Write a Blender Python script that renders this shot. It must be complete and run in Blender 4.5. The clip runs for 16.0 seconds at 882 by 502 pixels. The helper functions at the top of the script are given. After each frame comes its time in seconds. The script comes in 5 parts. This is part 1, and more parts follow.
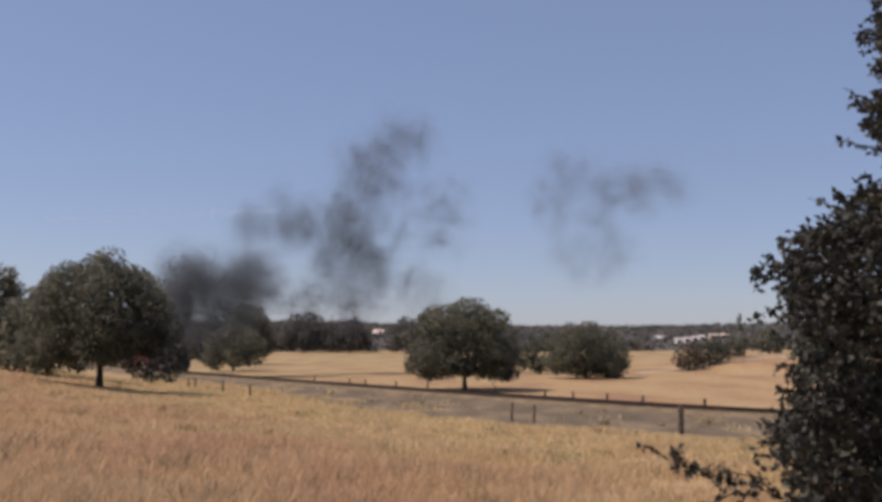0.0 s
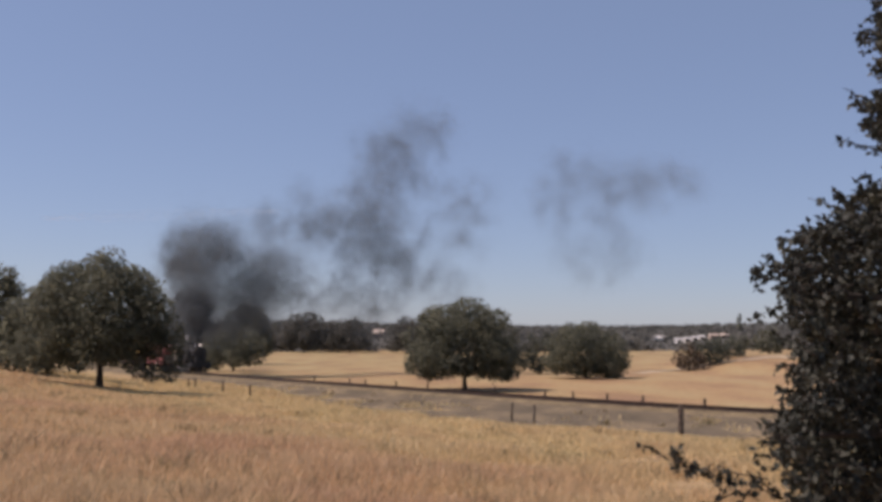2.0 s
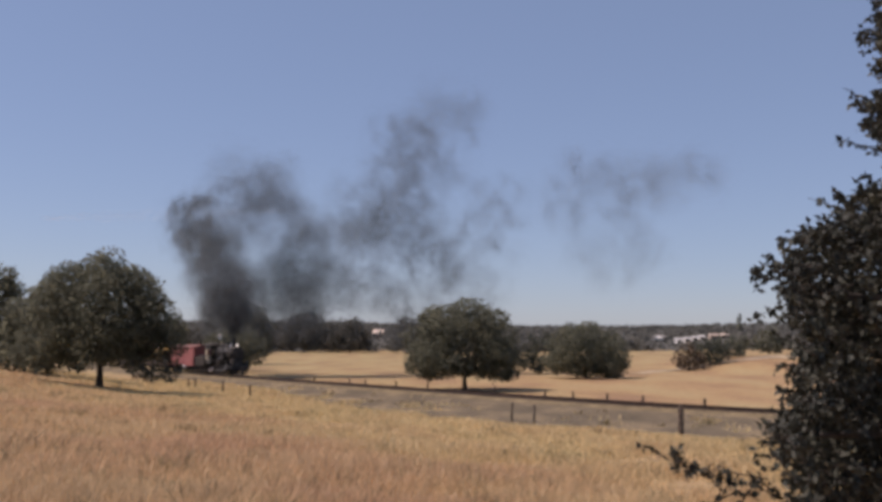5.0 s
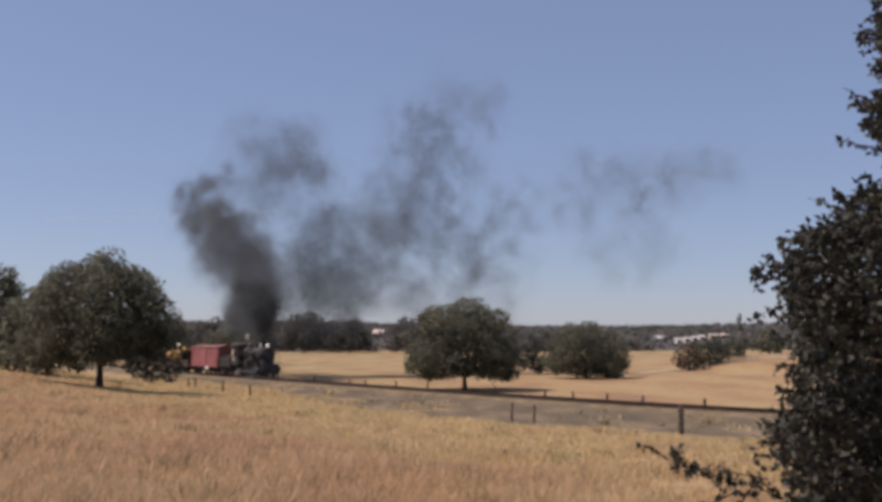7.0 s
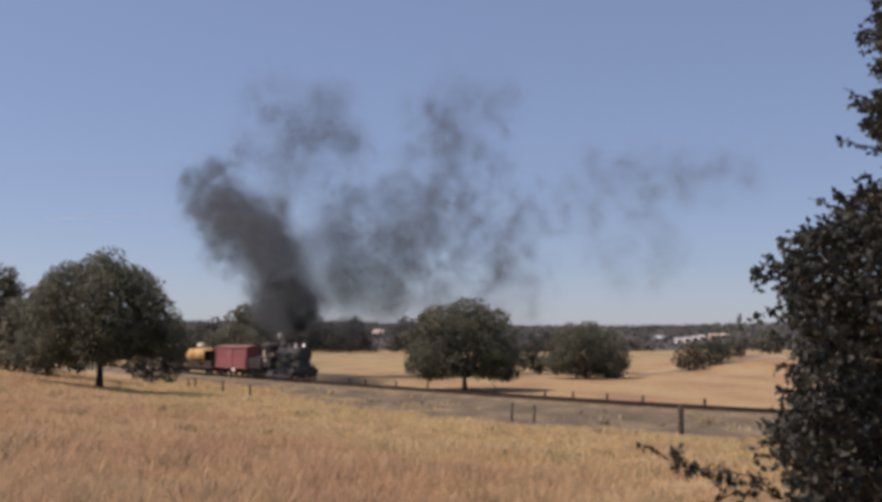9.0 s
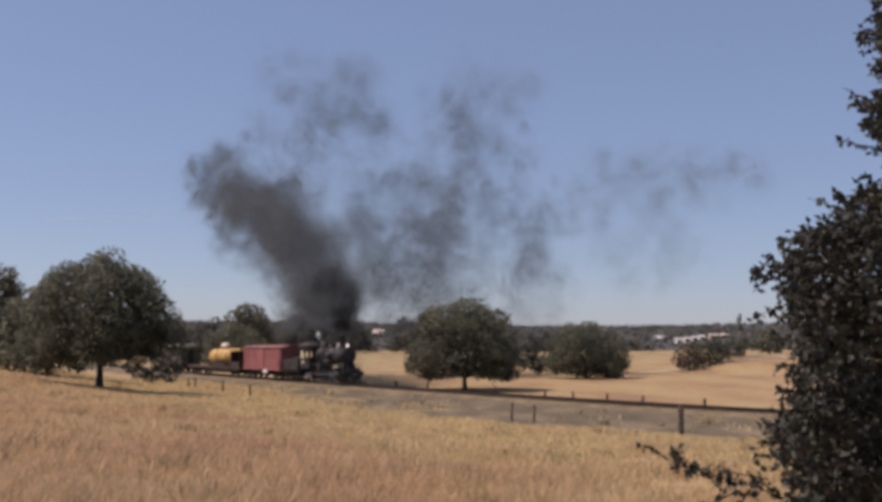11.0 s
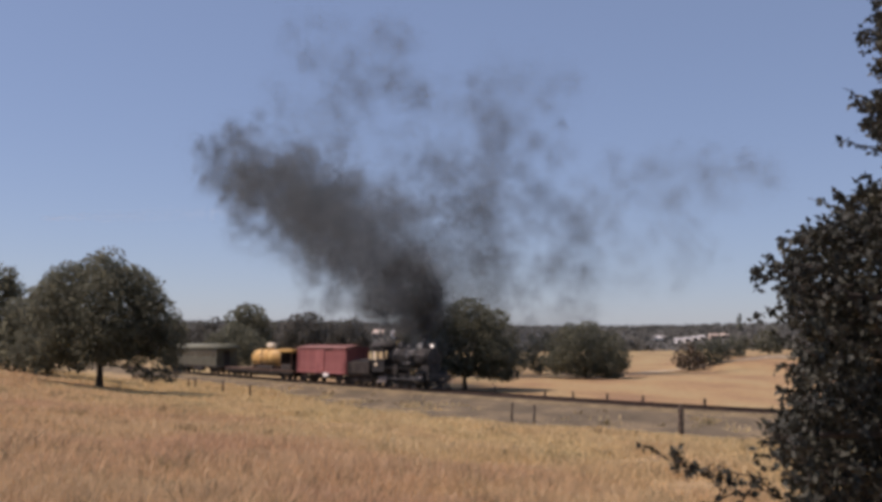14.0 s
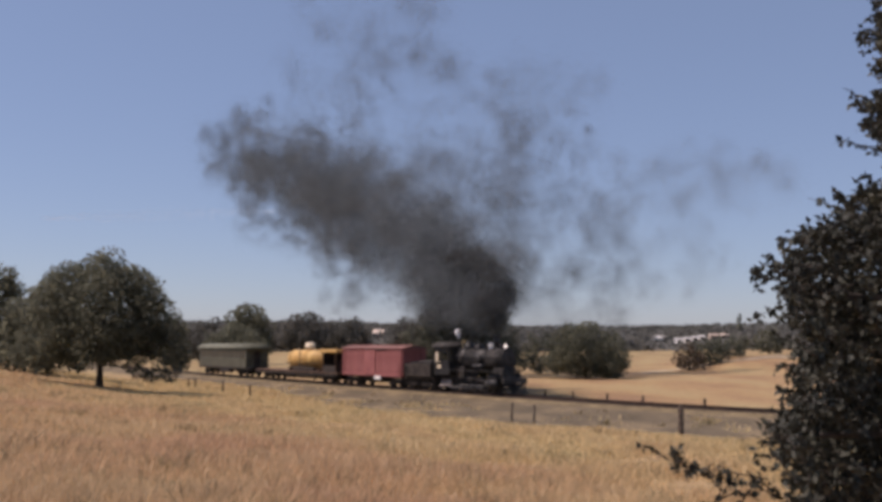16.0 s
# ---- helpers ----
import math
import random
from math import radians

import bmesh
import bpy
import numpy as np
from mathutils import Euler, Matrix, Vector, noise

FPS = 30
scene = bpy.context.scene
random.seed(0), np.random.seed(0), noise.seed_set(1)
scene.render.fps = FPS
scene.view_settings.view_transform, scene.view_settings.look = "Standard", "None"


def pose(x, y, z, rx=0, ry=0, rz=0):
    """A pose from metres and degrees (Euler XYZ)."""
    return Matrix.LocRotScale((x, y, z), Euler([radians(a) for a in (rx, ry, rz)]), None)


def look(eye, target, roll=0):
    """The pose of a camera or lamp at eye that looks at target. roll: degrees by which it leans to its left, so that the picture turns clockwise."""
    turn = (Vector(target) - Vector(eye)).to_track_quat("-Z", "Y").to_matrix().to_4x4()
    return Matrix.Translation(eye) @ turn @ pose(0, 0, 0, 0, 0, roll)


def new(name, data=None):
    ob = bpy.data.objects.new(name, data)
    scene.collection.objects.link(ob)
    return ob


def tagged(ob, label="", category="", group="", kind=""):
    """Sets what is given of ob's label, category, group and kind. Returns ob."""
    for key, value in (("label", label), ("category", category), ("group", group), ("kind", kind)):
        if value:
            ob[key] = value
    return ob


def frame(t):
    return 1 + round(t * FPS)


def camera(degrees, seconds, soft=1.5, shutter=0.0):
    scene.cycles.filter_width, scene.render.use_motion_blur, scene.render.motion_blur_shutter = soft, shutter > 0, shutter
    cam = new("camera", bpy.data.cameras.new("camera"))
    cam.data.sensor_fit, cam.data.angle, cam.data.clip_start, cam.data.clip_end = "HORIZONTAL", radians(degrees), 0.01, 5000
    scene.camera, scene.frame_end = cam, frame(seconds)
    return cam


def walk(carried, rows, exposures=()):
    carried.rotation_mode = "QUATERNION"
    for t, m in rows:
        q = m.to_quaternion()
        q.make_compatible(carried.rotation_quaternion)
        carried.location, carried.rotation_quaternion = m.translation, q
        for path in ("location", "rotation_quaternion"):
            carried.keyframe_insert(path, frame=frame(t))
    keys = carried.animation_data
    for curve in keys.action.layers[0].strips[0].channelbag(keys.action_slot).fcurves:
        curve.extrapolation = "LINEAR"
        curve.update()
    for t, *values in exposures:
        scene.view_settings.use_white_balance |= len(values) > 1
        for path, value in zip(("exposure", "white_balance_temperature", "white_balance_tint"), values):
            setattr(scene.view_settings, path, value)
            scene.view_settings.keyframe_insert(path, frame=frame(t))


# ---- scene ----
cam = camera(49.6, 16.0, soft=3.8)
EYE = (0.0, 0.0, 4.0)
walk(cam, [(0.0, look(EYE, (0.0, 10.0, 4.975))), (16.0, look(EYE, (0.0, 10.0, 4.975)))],
     exposures=[(0.0, 0.31, 6900, 29), (16.0, 0.31, 6900, 29)])

# ---- sky and sun: clear summer day, sun high and to the left ----
SUN_AZ, SUN_EL = radians(-90), radians(58)
world = bpy.data.worlds.new("sky")
scene.world = world
world.use_nodes = True
sky = world.node_tree.nodes.new("ShaderNodeTexSky")
sky.sky_type = "NISHITA"
sky.sun_disc = False
sky.sun_elevation, sky.sun_rotation = SUN_EL, SUN_AZ % (2 * math.pi)
sky.air_density, sky.dust_density, sky.ozone_density = 0.95, 0.42, 4.5
background = world.node_tree.nodes["Background"]
background.inputs["Strength"].default_value = 0.098
haze = world.node_tree.nodes.new("ShaderNodeMix")
haze.data_type = "RGBA"
haze.inputs["Factor"].default_value = 0.5
haze.inputs[7].default_value = (1.68, 2.57, 3.62, 1.0)
world.node_tree.links.new(sky.outputs["Color"], haze.inputs[6])
world.node_tree.links.new(haze.outputs[2], background.inputs["Color"])
sun = new("sun", bpy.data.lights.new("sun", "SUN"))
sun.data.energy, sun.data.angle, sun.data.color = 3.8, radians(0.5), (1.0, 0.94, 0.84)
SUN_DIR = Vector((math.sin(SUN_AZ) * math.cos(SUN_EL), math.cos(SUN_AZ) * math.cos(SUN_EL), math.sin(SUN_EL)))
sun.matrix_world = look((0, 0, 60), Vector((0, 0, 60)) - SUN_DIR)


# ---- materials ----
def mat(name, dark, light, scale=1.0, rough=0.9, metal=0.0, bump=0.3, fine=18.0, island=0.0, each=0.0, spread=(0.35, 0.65), through_light=0.0, mid=None, stretch=1.0):
    """Two-scale mottled surface: broad patches from dark to light, fine grain in value and relief."""
    m = bpy.data.materials.new(name)
    m.use_nodes = True
    n, l = m.node_tree.nodes, m.node_tree.links
    bsdf = n["Principled BSDF"]
    bsdf.inputs["Roughness"].default_value, bsdf.inputs["Metallic"].default_value = rough, metal
    bsdf.inputs["Specular IOR Level"].default_value = 0.3
    co = n.new("ShaderNodeTexCoord")
    big, small = n.new("ShaderNodeTexNoise"), n.new("ShaderNodeTexNoise")
    big.inputs["Scale"].default_value, big.inputs["Detail"].default_value = scale, 6
    small.inputs["Scale"].default_value, small.inputs["Detail"].default_value = scale * fine, 4
    lie = n.new("ShaderNodeMapping")
    lie.inputs["Scale"].default_value = (stretch, 1, 1)
    l.new(co.outputs["Object"], lie.inputs["Vector"])
    l.new(lie.outputs["Vector"], big.inputs["Vector"])
    l.new(co.outputs["Object"], small.inputs["Vector"])
    ramp = n.new("ShaderNodeValToRGB")
    ramp.color_ramp.elements[0].position, ramp.color_ramp.elements[1].position = spread
    ramp.color_ramp.elements[0].color, ramp.color_ramp.elements[1].color = (*dark, 1), (*light, 1)
    if mid:
        ramp.color_ramp.elements.new(sum(spread) / 2).color = (*mid, 1)
    l.new(big.outputs["Fac"], ramp.inputs["Fac"])
    hsv = n.new("ShaderNodeHueSaturation")
    l.new(ramp.outputs["Color"], hsv.inputs["Color"])
    value = n.new("ShaderNodeMapRange")
    value.inputs["From Min"].default_value, value.inputs["From Max"].default_value = 0.25, 0.75
    value.inputs["To Min"].default_value, value.inputs["To Max"].default_value = 0.75, 1.25
    l.new(small.outputs["Fac"], value.inputs["Value"])
    out = value.outputs["Result"]
    for amount, node, socket in ((island, "ShaderNodeNewGeometry", "Random Per Island"), (each, "ShaderNodeObjectInfo", "Random")):
        if amount:
            src, rng, mul = n.new(node), n.new("ShaderNodeMapRange"), n.new("ShaderNodeMath")
            rng.inputs["To Min"].default_value, rng.inputs["To Max"].default_value = 1 - amount, 1 + amount
            mul.operation = "MULTIPLY"
            l.new(src.outputs[socket], rng.inputs["Value"])
            l.new(rng.outputs["Result"], mul.inputs[0])
            l.new(out, mul.inputs[1])
            out = mul.outputs["Value"]
    l.new(out, hsv.inputs["Value"])
    l.new(hsv.outputs["Color"], bsdf.inputs["Base Color"])
    if bump:
        b = n.new("ShaderNodeBump")
        b.inputs["Strength"].default_value, b.inputs["Distance"].default_value = bump, 0.05
        l.new(small.outputs["Fac"], b.inputs["Height"])
        l.new(b.outputs["Normal"], bsdf.inputs["Normal"])
    if through_light:
        tr, mix = n.new("ShaderNodeBsdfTranslucent"), n.new("ShaderNodeMixShader")
        mix.inputs["Fac"].default_value = through_light
        l.new(hsv.outputs["Color"], tr.inputs["Color"])
        l.new(bsdf.outputs["BSDF"], mix.inputs[1])
        l.new(tr.outputs["BSDF"], mix.inputs[2])
        l.new(mix.outputs["Shader"], n["Material Output"].inputs["Surface"])
    return m


def glow(name, color, strength):
    m = bpy.data.materials.new(name)
    m.use_nodes = True
    b = m.node_tree.nodes["Principled BSDF"]
    b.inputs["Base Color"].default_value = (*color, 1)
    b.inputs["Emission Color"].default_value, b.inputs["Emission Strength"].default_value = (*color, 1), strength
    return m


def zoned(m, near, far, y0, y1, tilt, amount, scale):
    """Let another growth of grass take over towards the track: near tint below y0, far tint past y1, with a ragged edge."""
    n, l = m.node_tree.nodes, m.node_tree.links
    hsv = [k for k in n if k.bl_idname == "ShaderNodeHueSaturation"][0]
    source = hsv.inputs["Color"].links[0].from_socket
    co, axes, patch = n.new("ShaderNodeTexCoord"), n.new("ShaderNodeSeparateXYZ"), n.new("ShaderNodeTexNoise")
    patch.inputs["Scale"].default_value, patch.inputs["Detail"].default_value = scale, 5
    l.new(co.outputs["Object"], axes.inputs["Vector"])
    l.new(co.outputs["Object"], patch.inputs["Vector"])
    slant, ragged, place = n.new("ShaderNodeMath"), n.new("ShaderNodeMath"), n.new("ShaderNodeMapRange")
    slant.operation = ragged.operation = "MULTIPLY_ADD"
    slant.inputs[1].default_value, ragged.inputs[1].default_value = tilt, 1.6 * (y1 - y0)
    l.new(axes.outputs["X"], slant.inputs[0])
    l.new(axes.outputs["Y"], slant.inputs[2])
    l.new(patch.outputs["Fac"], ragged.inputs[0])
    l.new(slant.outputs["Value"], ragged.inputs[2])
    place.inputs["From Min"].default_value, place.inputs["From Max"].default_value = y0 + 0.8 * (y1 - y0), y1 + 0.8 * (y1 - y0)
    l.new(ragged.outputs["Value"], place.inputs["Value"])
    tint, mix = n.new("ShaderNodeValToRGB"), n.new("ShaderNodeMix")
    tint.color_ramp.elements[0].color, tint.color_ramp.elements[1].color = (*near, 1), (*far, 1)
    mix.data_type = "RGBA"
    mix.inputs["Factor"].default_value = amount
    l.new(place.outputs["Result"], tint.inputs["Fac"])
    l.new(source, mix.inputs[6])
    l.new(tint.outputs["Color"], mix.inputs[7])
    l.new(mix.outputs[2], hsv.inputs["Color"])
    return m


M_GROUND = zoned(mat("dry_ground", (0.195, 0.112, 0.060), (0.310, 0.245, 0.118), 0.045, 0.95, bump=0.8, fine=36, spread=(0.34, 0.66), mid=(0.285, 0.190, 0.088), stretch=3.5),
                 (0.300, 0.190, 0.098), (0.262, 0.212, 0.100), 90, 230, -1.2, 0.35, 0.06)
M_DIRT = mat("pale_dirt", (0.36, 0.28, 0.19), (0.52, 0.43, 0.31), 0.4, 0.95, bump=0.4)
M_GRASS = zoned(mat("dry_grass", (0.58, 0.36, 0.215), (0.62, 0.49, 0.27), 0.24, 0.85, bump=0.0, island=0.22, spread=(0.36, 0.66), through_light=0.4, mid=(0.66, 0.47, 0.26)),
                (0.59, 0.405, 0.245), (0.71, 0.575, 0.30), 8, 34, 1.8, 0.65, 0.12)
M_WEED = mat("dry_weeds", (0.20, 0.15, 0.08), (0.34, 0.27, 0.14), 0.4, 0.85, bump=0.0, island=0.4, through_light=0.3)
M_GRAVEL = mat("gravel", (0.086, 0.067, 0.040), (0.225, 0.168, 0.094), 0.14, 0.95, bump=1.0, fine=50, spread=(0.34, 0.70), mid=(0.128, 0.099, 0.060), stretch=2.5)
M_BALLAST = mat("ballast", (0.118, 0.090, 0.050), (0.205, 0.155, 0.085), 0.8, 0.95, bump=0.8, fine=14)
M_RUST = mat("rail_steel", (0.035, 0.025, 0.02), (0.07, 0.045, 0.035), 3, 0.7, 0.4)
M_TIE = mat("tie_wood", (0.11, 0.085, 0.058), (0.18, 0.14, 0.098), 2, 0.95, each=0.3)
M_POST = mat("weathered_wood", (0.045, 0.034, 0.026), (0.115, 0.09, 0.07), 4, 0.95, each=0.3)
M_WIRE = mat("fence_wire", (0.10, 0.09, 0.08), (0.16, 0.15, 0.14), 5, 0.6, 0.6, bump=0)
M_LEAF = mat("oak_leaves", (0.108, 0.114, 0.085), (0.170, 0.172, 0.121), 0.5, 0.9, bump=0.0, island=0.22, through_light=0.6)
# distance haze put into the leaf colour: paler and greyer for far trees
M_HAZELEAF = mat("hazed_oak_leaves", (0.098, 0.098, 0.086), (0.130, 0.126, 0.110), 0.15, 0.9, bump=0.0, island=0.15, through_light=0.4)
M_RUSTLEAF = mat("dry_oak_leaves", (0.075, 0.055, 0.036), (0.135, 0.10, 0.065), 0.5, 0.8, bump=0.0, island=0.4)
M_NEARLEAF = mat("live_oak_leaves", (0.026, 0.030, 0.026), (0.068, 0.070, 0.050), 3.0, 0.70, bump=0.1, island=0.45, through_light=0.12)
M_BARK = mat("oak_bark", (0.035, 0.028, 0.022), (0.085, 0.07, 0.058), 3, 0.95, bump=0.9)
M_SOOTJET = mat("dense_soot_smoke", (0.060, 0.064, 0.062), (0.095, 0.100, 0.097), 0.2, 1.0, bump=0.0, island=0.2)
M_SMOKE = mat("soot_smoke", (0.150, 0.174, 0.186), (0.204, 0.234, 0.248), 0.2, 1.0, bump=0.0, island=0.2)
M_STEAM = mat("white_steam", (0.90, 0.90, 0.90), (0.96, 0.96, 0.96), 1.0, 1.0, bump=0.0)
M_BLACK = mat("engine_black", (0.020, 0.020, 0.021), (0.042, 0.041, 0.039), 1.6, 0.5, 0.2, bump=0.15)
M_SOOT = mat("sooty_iron", (0.026, 0.025, 0.024), (0.060, 0.055, 0.050), 2.2, 0.75, 0.2)
M_STEEL = mat("oily_rod_steel", (0.10, 0.10, 0.10), (0.18, 0.175, 0.17), 4, 0.5, 0.5, bump=0.05)
M_PALEGREY = mat("pale_grey", (0.16, 0.14, 0.13), (0.27, 0.24, 0.22), 2.5, 0.9)
M_BRASS = mat("polished_brass", (0.75, 0.62, 0.36), (0.9, 0.78, 0.5), 4, 0.38, 1.0, bump=0.0)
# sun glint painted in: near-white and non-metallic in place of brass
M_BELLGLINT = mat("painted_bell_glint", (0.90, 0.88, 0.82), (0.95, 0.93, 0.88), 4, 0.3, 0.0, bump=0.0)
M_RED = mat("boxcar_red", (0.24, 0.082, 0.078), (0.32, 0.12, 0.112), 0.7, 0.75, bump=0.2, each=0.10)
M_REDROOF = mat("boxcar_roof", (0.19, 0.095, 0.085), (0.27, 0.14, 0.125), 0.9, 0.85)
M_YELLOW = mat("tank_yellow", (0.42, 0.24, 0.07), (0.58, 0.38, 0.14), 0.6, 0.6, bump=0.1)
M_CREAM = mat("dome_cream", (0.62, 0.52, 0.36), (0.75, 0.66, 0.5), 1.5, 0.6, bump=0.1)
M_GREEN = mat("coach_green", (0.065, 0.062, 0.042), (0.10, 0.098, 0.068), 0.8, 0.6, bump=0.1)
M_ROOF = mat("coach_roof", (0.10, 0.105, 0.075), (0.15, 0.155, 0.115), 0.8, 0.8)
M_DARK = mat("underframe", (0.020, 0.017, 0.015), (0.055, 0.045, 0.038), 1.5, 0.85)
M_BROWN = mat("deck_brown", (0.06, 0.035, 0.022), (0.12, 0.075, 0.05), 1.5, 0.85)
M_GLASS = mat("dark_glass", (0.02, 0.022, 0.025), (0.03, 0.032, 0.035), 2, 0.08, bump=0)
M_LENS = glow("headlight_glow", (1.0, 0.93, 0.8), 0.7)
M_WHITE = mat("white_paint", (0.66, 0.63, 0.58), (0.80, 0.78, 0.74), 0.5, 0.7)
M_PALE = mat("weathered_white", (0.42, 0.40, 0.37), (0.56, 0.54, 0.50), 0.6, 0.8)
M_TAN = mat("tan_wall", (0.42, 0.33, 0.26), (0.55, 0.45, 0.37), 0.5, 0.8)


# ---- building helpers ----
def mesh(name, verts, faces, material, smooth=False):
    me = bpy.data.meshes.new(name)
    me.from_pydata([tuple(v) for v in verts], [], [tuple(f) for f in faces])
    me.materials.append(material)
    if smooth:
        me.shade_smooth()
    return me


def np_mesh(name, verts, tris, material):
    """A mesh of triangles straight from arrays."""
    me = bpy.data.meshes.new(name)
    verts, tris = np.asarray(verts, np.float32), np.asarray(tris, np.int32)
    me.vertices.add(len(verts))
    me.vertices.foreach_set("co", verts.ravel())
    me.loops.add(tris.size)
    me.loops.foreach_set("vertex_index", tris.ravel())
    me.polygons.add(len(tris))
    me.polygons.foreach_set("loop_start", np.arange(0, tris.size, 3, dtype=np.int32))
    me.update(calc_edges=True)
    me.materials.append(material)
    return me


def part(name, bm, material, parent, label="", smooth=False):
    me = bpy.data.meshes.new(name)
    bm.to_mesh(me)
    bm.free()
    me.materials.append(material)
    if smooth:
        me.shade_smooth()
    ob = new(name, me)
    ob.parent = parent
    return tagged(ob, label)


def box(bm, c, s, bevel=0.0, turn=(0, 0, 0)):
    m = pose(*c, *turn) @ Matrix.Diagonal((*s, 1))
    vs = bmesh.ops.create_cube(bm, size=1.0, matrix=m)["verts"]
    if bevel:
        es = list({e for v in vs for e in v.link_edges})
        bmesh.ops.bevel(bm, geom=es, offset=bevel, segments=1, affect="EDGES")
    return bm


def rod(bm, a, b, r0, r1=None, n=14, caps=True):
    a, b = Vector(a), Vector(b)
    d = b - a
    m = Matrix.Translation((a + b) / 2) @ d.to_track_quat("Z", "Y").to_matrix().to_4x4()
    bmesh.ops.create_cone(bm, cap_ends=caps, segments=n, radius1=r0, radius2=r0 if r1 is None else r1, depth=d.length, matrix=m)
    return bm


def ball(bm, c, r, squash=(1, 1, 1)):
    bmesh.ops.create_icosphere(bm, subdivisions=2, radius=r, matrix=Matrix.Translation(c) @ Matrix.Diagonal((*squash, 1)))
    return bm


def tube(verts, faces, pts, radii, n=7):
    """Append a tapered tube through points to vertex and face lists."""
    base = len(verts)
    for i, p in enumerate(pts):
        d = (pts[min(i + 1, len(pts) - 1)] - pts[max(i - 1, 0)]).normalized()
        side = d.orthogonal().normalized()
        up = d.cross(side)
        for k in range(n):
            a = 2 * math.pi * k / n
            verts.append(p + (side * math.cos(a) + up * math.sin(a)) * radii[i])
    for i in range(len(pts) - 1):
        for k in range(n):
            a, b = base + i * n + k, base + i * n + (k + 1) % n
            faces.append((a, b, b + n, a + n))


# ---- the lie of the land: track coordinates and heights ----
TRACK_DIR = Vector((0.587, -0.8096, 0.0))
TRACK_SIDE = Vector((-0.8096, -0.587, 0.0))
TRACK_AT = Vector((-5.07, 91.6, 0.0))


def bend(q):
    """How far the track swings away to the far side of its straight line at both ends of the gentle curve."""
    return -0.0042 * max(0.0, q - 22.0) ** 2 - min(0.0, q - 10.0) ** 2 / 1800.0


def heading(q):
    slope = -0.0084 * max(0.0, q - 22.0) - min(0.0, q - 10.0) / 900.0
    d = TRACK_DIR + TRACK_SIDE * slope
    return math.degrees(math.atan2(d.y, d.x))


def along(q, p=0.0, z=0.0):
    return TRACK_AT + TRACK_DIR * q + TRACK_SIDE * (p + bend(q)) + Vector((0, 0, z))


def pq(x, y):
    d = Vector((x, y, 0)) - TRACK_AT
    q = d.dot(TRACK_DIR)
    return d.dot(TRACK_SIDE) - bend(max(-140.0, min(q, 60.0))), q


def smooth(a, b, v):
    t = min(1.0, max(0.0, (v - a) / (b - a)))
    return t * t * (3 - 2 * t)


def verge(q):
    """How broad the bare ground beside the track is: it narrows far off, where grass grows up to the ballast."""
    return 0.33 + 1.15 * smooth(-24, 36, q)


def height(x, y):
    p, q = pq(x, y)
    r = math.hypot(x, y)
    z = -0.62 + 0.22 * smooth(5.0, 2.4, abs(p))
    if p > 0:
        z += 0.072 * max(0.0, p - 14.0) * (1.0 - 0.35 * smooth(50, 120, p))
        z += 0.055 * max(0.0, -x - 24.0) * smooth(8, 26, p) * smooth(200, 100, r)
        z += 0.10 * noise.noise((x * 0.13, y * 0.13, 0)) * smooth(10, 18, p)
    else:
        z += 2.9 * smooth(20, 330, -p) + 0.35 * noise.noise((x * 0.02, y * 0.02, 3)) * smooth(12, 50, -p)
        z += 2.5 * smooth(39, 57, x) * math.exp(-((y - 173) / 24) ** 2)
        z += 3.6 * math.exp(-((x - 142) / 30) ** 2 - ((y - 450) / 70) ** 2)
        z += 5.0 * math.exp(-((x + 28) / 26) ** 2 - ((y - 425) / 40) ** 2)
        z += 1.5 * math.exp(-((x + 60) / 50) ** 2 - ((y - 330) / 60) ** 2)
    z += smooth(370, 1150, r) * (13.5 + 4.5 * smooth(200, -100, x) + 6 * noise.noise((x * 0.0025, y * 0.0025, 7)) + 2 * noise.noise((x * 0.01, y * 0.01, 9)))
    return z


def ground_mesh():
    angles = [radians(90 - 34 + 68 * i / 150) for i in range(151)] + [radians(124 + 292 * i / 36) for i in range(1, 36)]
    radii, r = [], 0.6
    while r < 4600:
        radii.append(r)
        r += max(0.6, r * 0.022)
    verts, faces = [(0, 0, height(0, 0))], []
    n = len(angles)
    for r in radii:
        for a in angles:
            x, y = r * math.cos(a), r * math.sin(a)
            verts.append((x, y, height(x, y)))
    for k in range(n):
        faces.append((0, 1 + k, 1 + (k + 1) % n))
    for i in range(len(radii) - 1):
        for k in range(n):
            a, b = 1 + i * n + k, 1 + i * n + (k + 1) % n
            faces.append((a, a + n, b + n, b))
    return mesh("ground", verts, faces, M_GROUND, True)


tagged(new("ground", ground_mesh()), "rolling ground of dry golden summer grass", "ground", kind="structure")


def strip(name, q0, q1, step, cross, material, lift, wobble=0.0):
    """A band along the track: cross gives offsets across it, and heights above the ground or the rail."""
    verts, faces, rows = [], [], int((q1 - q0) / step)
    for i in range(rows + 1):
        q = q0 + i * step
        for j, (p, z) in enumerate(cross):
            w = wobble * noise.noise((q * 0.15, j * 5.0, 2)) if j in (0, len(cross) - 1) else 0
            v = along(q, 2.6 + (p + w - 2.6) * verge(q) if p > 3 else p + w)
            v.z = z if z is not None else height(v.x, v.y) + lift
            verts.append(v)
    m = len(cross)
    for i in range(rows):
        for j in range(m - 1):
            a = i * m + j
            faces.append((a, a + 1, a + m + 1, a + m))
    return new(name, mesh(name, verts, faces, material, True))


